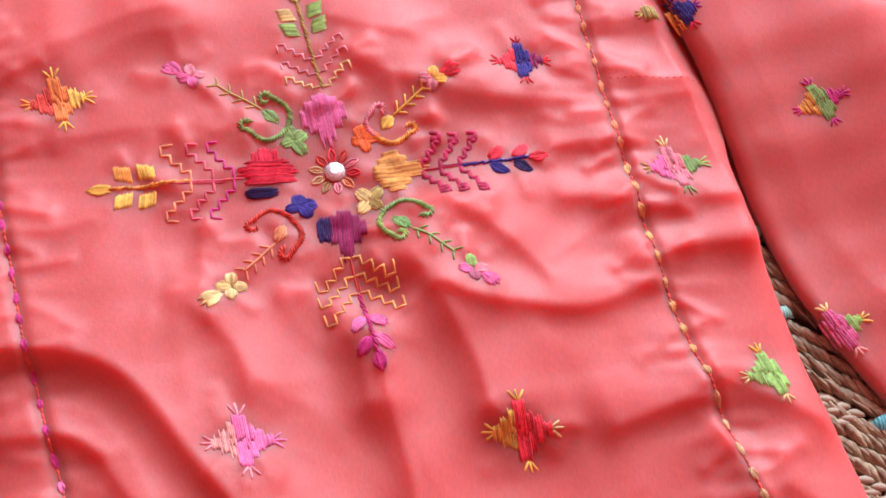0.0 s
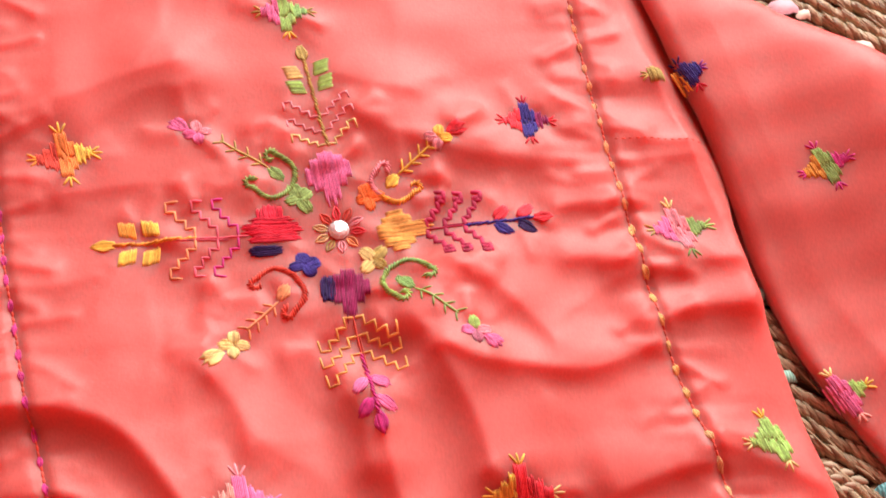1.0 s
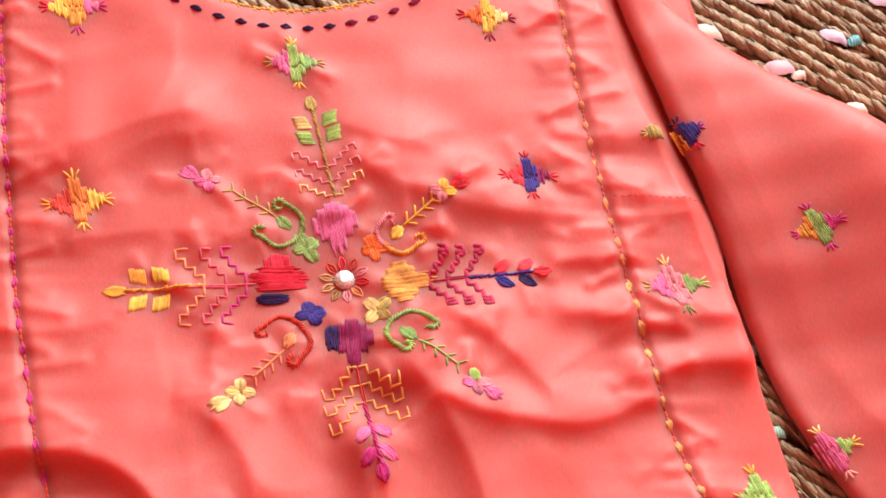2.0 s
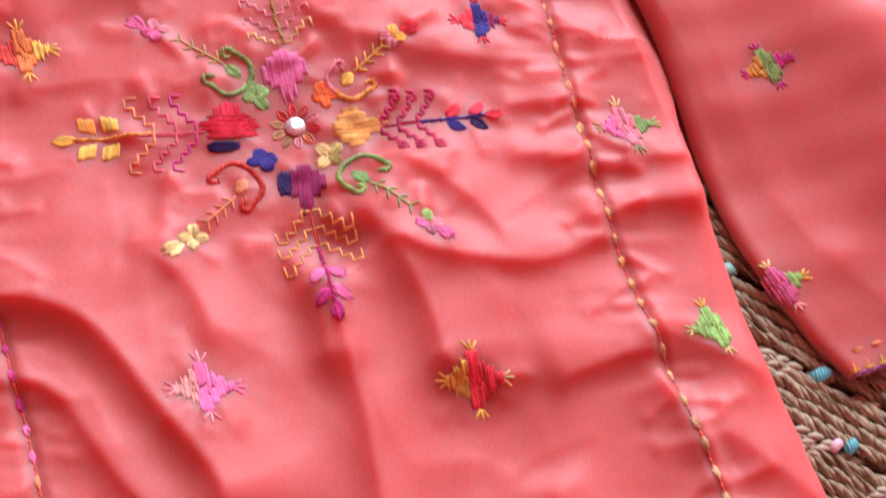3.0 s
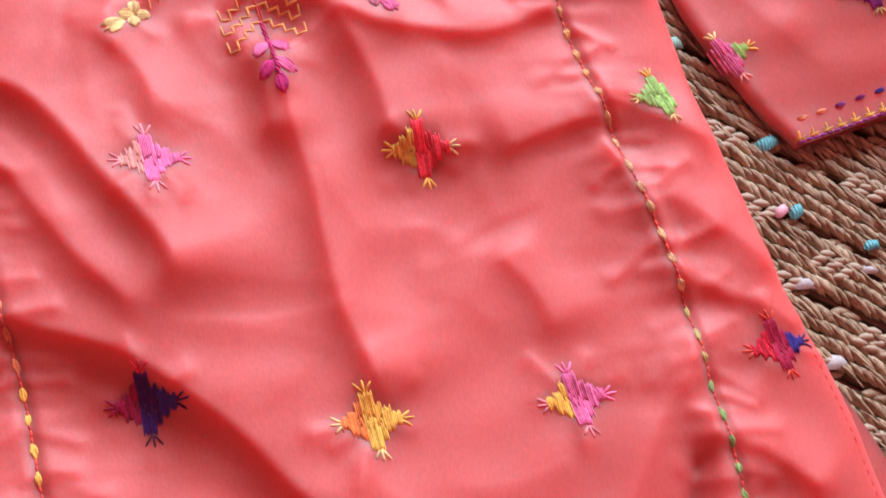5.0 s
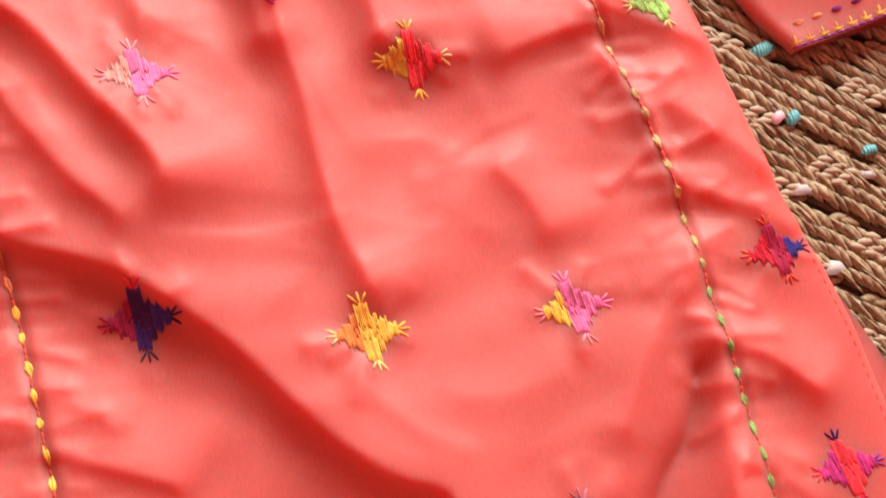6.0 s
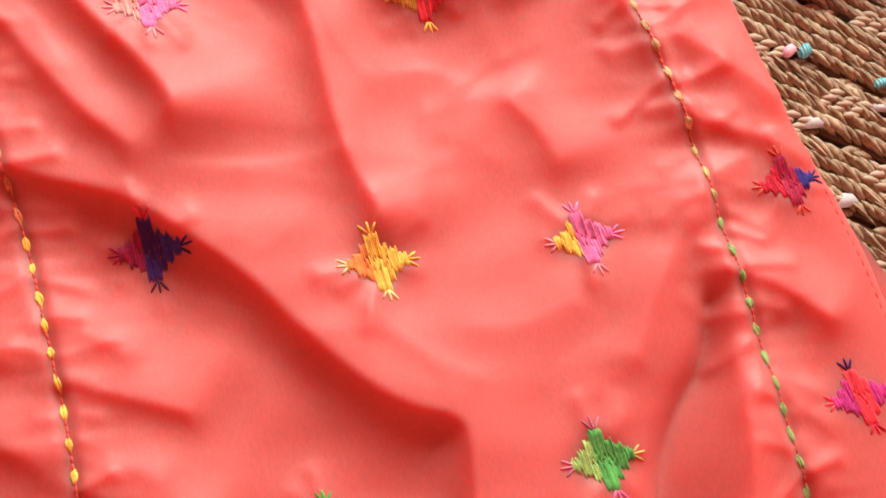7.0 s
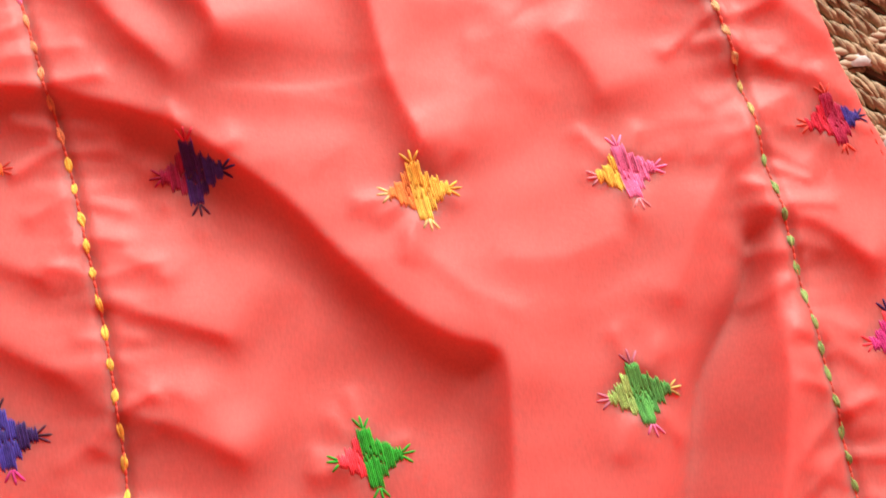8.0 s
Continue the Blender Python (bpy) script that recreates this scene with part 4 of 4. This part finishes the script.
# the cross seam of the side panel, in short stitches of its own coral
def cross_seam():
    (ax, ay), (bx, by) = (0.184, 0.051), (0.249, 0.046)
    w = Work()
    for k in range(14):
        u, v = k / 14, (k + 0.62) / 14
        w.strand([(ax + (bx - ax) * u, ay + (by - ay) * u), (ax + (bx - ax) * v, ay + (by - ay) * v)], 0.0008, 0.0007, 0.6, 3)
    w.done("cross_seam", BRICK, kurta, "fine coral cross seam of the side panel")


cross_seam()

# ---- rug: bands of twisted jute cords, with scraps of cloth between the bands ----
rug = tagged(new("rug"), "braided jute rug with cloth scraps woven between the bands", "rug")
ROW = radians(-33.5)
RUN, NORMAL = np.array((math.cos(ROW), math.sin(ROW))), np.array((-math.sin(ROW), math.cos(ROW)))


def strand_shape():
    """One twist of jute cord: a leaf-like bulge, its length along x."""
    verts, faces = [(-1.0, -0.10, -0.2)], []
    rings = ((-0.60, 0.62, 0.66), (-0.05, 1.0, 0.95), (0.58, 0.60, 0.72))
    m = 6
    for x, wy, wz in rings:
        for k in range(m):
            a = 2 * math.pi * k / m + 0.3
            verts.append((x, wy * math.cos(a) + 0.10 * (1 - x * x) - 0.1, wz * math.sin(a)))
    verts.append((1.0, 0.02, -0.35))
    for k in range(m):
        q = (k + 1) % m
        faces.append((0, 1 + q, 1 + k))
        for j in range(2):
            faces.append((1 + j * m + k, 1 + j * m + q, 1 + j * m + m + q, 1 + j * m + m + k))
        faces.append((1 + 2 * m + k, 1 + 2 * m + q, 1 + 3 * m))
    return np.array(verts), faces


SHAPE, SHAPE_FACES = strand_shape()
strand_mesh = bpy.data.meshes.new("jute_strand")
strand_mesh.from_pydata([tuple(v) for v in SHAPE], [], SHAPE_FACES)
strand_mesh.polygons.foreach_set("use_smooth", [True] * len(strand_mesh.polygons))
strand_mesh.materials.append(JUTE_ONE)
GAPS = sorted([0.019 + 0.0405 * k for k in range(-22, 4)] + [0.1405 + 0.0454 * k for k in range(1, 5)] + [0.322 + 0.05 * k for k in range(1, 11)])
BOX = (-0.62, 0.86, -0.86, 0.62)
cards = random.Random(11)
single = []


def strand_matrix(p, q, long, wide, tall, yaw, pitch, roll, z):
    o = RUN * p + NORMAL * q
    m = Matrix.Translation((o[0], o[1], z)) @ Euler((roll, pitch, ROW + yaw)).to_matrix().to_4x4()
    return m @ Matrix.Diagonal((long / 2, wide / 2, tall / 2, 1))


def hidden(x, y):
    if left_edge(y) + 0.05 < x < right_edge(y) - 0.045 and BOTTOM + 0.05 < y < 0.17:
        return True
    return False


def lay(matrices, name, label):
    """Joins the twists of one band into one mesh."""
    verts, faces = [], []
    for m in matrices:
        a = np.array(m)
        base = len(verts)
        verts.extend(map(tuple, SHAPE @ a[:3, :3].T + a[:3, 3]))
        faces.extend(tuple(i + base for i in f) for f in SHAPE_FACES)
    if verts:
        tagged(link(name, verts, faces, JUTE, rug, label), kind="stuff")


def bands():
    for a, b in zip(GAPS, GAPS[1:]):
        wide = (b - a) - 0.0065
        cords = 4
        pitch = wide / cords
        heap = []
        for c in range(cords):
            q0 = a + 0.0033 + pitch * (c + 0.5)
            p = -1.1 + cards.uniform(0, 0.01)
            while p < 1.2:
                o = RUN * p + NORMAL * q0
                near = o[0] > 0.17 and -0.58 < o[1] < 0.40
                p += (0.0064 if near else 0.0118) * cards.uniform(0.75, 1.25)
                q = q0 + cards.uniform(-0.0007, 0.0007) + 0.0015 * math.sin(p * 9 + a * 40)
                o = RUN * p + NORMAL * q
                if not (BOX[0] < o[0] < BOX[1] and BOX[2] < o[1] < BOX[3]) or hidden(o[0], o[1]):
                    continue
                long, broad = (0.021, 0.74) if near else (0.031, 0.90)
                m = strand_matrix(p, q, long * cards.uniform(0.8, 1.2), pitch * broad * cards.uniform(0.8, 1.2), 0.0076 * cards.uniform(0.85, 1.15),
                                  radians((-23 if near else -17) + cards.uniform(-7, 7)), radians(9 + cards.uniform(-5, 5)), radians(cards.uniform(-20, 20)), 0.0008 + cards.uniform(-0.0012, 0.0012))
                if 0.295 < o[0] < 0.405 and -0.40 < o[1] < -0.165 and len(single) < 290:
                    single.append(m)
                else:
                    heap.append(m)
                if cards.random() < 0.3:
                    thin = strand_matrix(p + 0.004, q + cards.uniform(-0.0045, 0.0045), cards.uniform(0.014, 0.026), cards.uniform(0.0012, 0.0026), 0.0020, radians(-17 + cards.uniform(-9, 9)), 0.05, 0, cards.uniform(0.0028, 0.0044))
                    heap.append(thin)
        # wrapped weft twists in the gap
        p = -1.1
        while p < 1.2:
            p += 0.036 * cards.uniform(0.8, 1.2)
            for e in (0, 0.0075):
                o = RUN * (p + e) + NORMAL * a
                if BOX[0] < o[0] < BOX[1] and BOX[2] < o[1] < BOX[3] and not hidden(o[0], o[1]):
                    heap.append(strand_matrix(p + e, a, 0.017, 0.007, 0.006, radians(cards.uniform(10, 40)), 0.1, 0, -0.0015))
        lay(heap, "cord_band", "twisted jute cords")


bands()
for m in single:
    ob = new("jute_strand", strand_mesh)
    ob.matrix_world = m
    ob.parent = rug


def lay_backing():
    """Dark sheet added under the cords to hide the floor, slotted at the gaps."""
    m = plain("dark_jute", (0.15, 0.10, 0.06), 0.8, 60.0)
    for a, b in zip(GAPS, GAPS[1:]):
        lo, hi = [], []
        for p in np.arange(-1.1, 1.2, 0.01):
            for q, out in ((a + 0.0022, lo), (b - 0.0022, hi)):
                out.append((RUN * p + NORMAL * q))
        verts, faces = [], []
        keep = [k for k in range(len(lo)) if BOX[0] < lo[k][0] < BOX[1] and BOX[2] < lo[k][1] < BOX[3] and BOX[0] < hi[k][0] < BOX[1] and BOX[2] < hi[k][1] < BOX[3]]
        if len(keep) < 2:
            continue
        for k in keep:
            for o, z in ((lo[k], -0.0085), (lo[k], -0.002), (hi[k], -0.002), (hi[k], -0.0085)):
                verts.append((o[0], o[1], z))
        for k in range(len(keep) - 1):
            for j in range(3):
                faces.append((k * 4 + j, k * 4 + 4 + j, k * 4 + 5 + j, k * 4 + 1 + j))
        link("cord_backing", verts, faces, m, rug, "dark backing sheet added under the cords", smooth=False)


lay_backing()


def scrap(x, y, rgb, long=0.020, wide=0.0095, turn=-20.0, z=0.0056):
    """A puffed scrap of cloth pushed through the weave."""
    verts, faces = [], []
    n, m = 9, 5
    for a in range(n):
        s = a / (n - 1) * 2 - 1
        w = wide / 2 * (1 - abs(s) ** (1.5 if s > 0 else 3.5)) + 0.0004
        for b in range(m):
            e = b / (m - 1) * 2 - 1
            lx, ly = s * long / 2, e * w + 0.0012 * math.sin(3 * s)
            h = 0.0017 * (1 - s * s) * (1 - e * e) + 0.0005 * math.sin(14 * s + 5 * e)
            c, d = math.cos(radians(turn)), math.sin(radians(turn))
            verts.append((x + c * lx - d * ly, y + d * lx + c * ly, z + h - 0.004 * abs(s) ** 3))
    return link("cloth_scrap", verts, grid_faces(n, m), rgb, rug, "")


def ribbed(name, rgb):
    m, n, l, b = nodes_of(name, 0.45)
    c = n.new("ShaderNodeTexCoord")
    t = n.new("ShaderNodeTexWave")
    t.inputs["Scale"].default_value, t.inputs["Distortion"].default_value = 160.0, 2.0
    l.new(c.outputs["Object"], t.inputs["Vector"])
    l.new(span(n, l, t.outputs["Fac"], tuple(k * 0.6 for k in rgb), rgb, 0.2, 0.8), b.inputs["Base Color"])
    bump(n, l, b, t.outputs["Fac"], 0.6, 0.0006)
    return m


def straw_knots():
    """Plump pale twists that bind the bands beside the scraps."""
    twist = strand_mesh.copy()
    twist.materials.clear()
    twist.materials.append(plain("pale_straw", (0.46, 0.39, 0.265), 0.5, 120.0))
    for x, y in ((0.311, -0.236), (0.315, -0.284), (0.322, -0.336), (0.355, -0.279), (0.300, -0.184), (0.262, -0.110), (0.390, -0.230), (0.345, -0.385), (0.372, -0.332)):
        for row, k in [(r, k) for r in (-1, 0, 1) for k in range(3)]:
            c = np.array((x, y)) + RUN * (-0.0095 * k + 0.003 * row) + NORMAL * 0.0052 * row
            ob = new("straw_twist", twist)
            ob.matrix_world = Matrix.Translation((c[0], c[1], 0.0024 + cards.uniform(-0.0006, 0.0006))) @ Euler((0, 0.1, ROW + radians(22 + cards.uniform(-9, 9)))).to_matrix().to_4x4() @ Matrix.Diagonal((0.0070, 0.0030, 0.0030, 1))
            ob.parent = rug


straw_knots()
TEAL, SEA = ribbed("teal_cloth", (0.14, 0.52, 0.55)), ribbed("sea_green_cloth", (0.30, 0.60, 0.48))
ROSY, IVORY, LILAC = plain("rosy_cloth", (0.78, 0.50, 0.58), 0.6, 90.0), plain("ivory_cloth", (0.82, 0.74, 0.62), 0.6, 90.0), plain("lilac_cloth", (0.70, 0.62, 0.78), 0.6, 90.0)
CHALK = plain("chalk_cloth", (0.50, 0.53, 0.51), 0.6, 60.0)
scrap(0.322, -0.1885, TEAL, 0.019, 0.0085, 0)
scrap(0.330, -0.2365, TEAL, 0.011, 0.009, -10)
scrap(0.320, -0.235, ROSY, 0.012, 0.007, 0)
scrap(0.324, -0.283, CHALK, 0.022, 0.008, -25, z=0.0034)
scrap(0.332, -0.335, CHALK, 0.020, 0.009, -25, z=0.0034)
scrap(0.374, -0.264, TEAL, 0.012, 0.007, -30)
scrap(0.370, -0.279, CHALK, 0.020, 0.006, -30, z=0.0034)
scrap(0.268, -0.056, SEA, 0.016, 0.009, -10)
scrap(0.272, -0.113, SEA, 0.018, 0.009, -20)
scrap(0.283, 0.200, IVORY, 0.028, 0.013, -25)
scrap(0.334, 0.167, ROSY, 0.026, 0.013, -15)
scrap(0.347, 0.160, IVORY, 0.012, 0.009, -30)
scrap(0.331, 0.231, IVORY, 0.026, 0.012, -25)
scrap(0.382, 0.194, LILAC, 0.024, 0.011, -40)
scrap(0.397, 0.190, TEAL, 0.013, 0.010, -20)
scrap(0.428, 0.227, LILAC, 0.022, 0.012, -30)
scrap(0.385, 0.130, IVORY, 0.020, 0.010, -30)
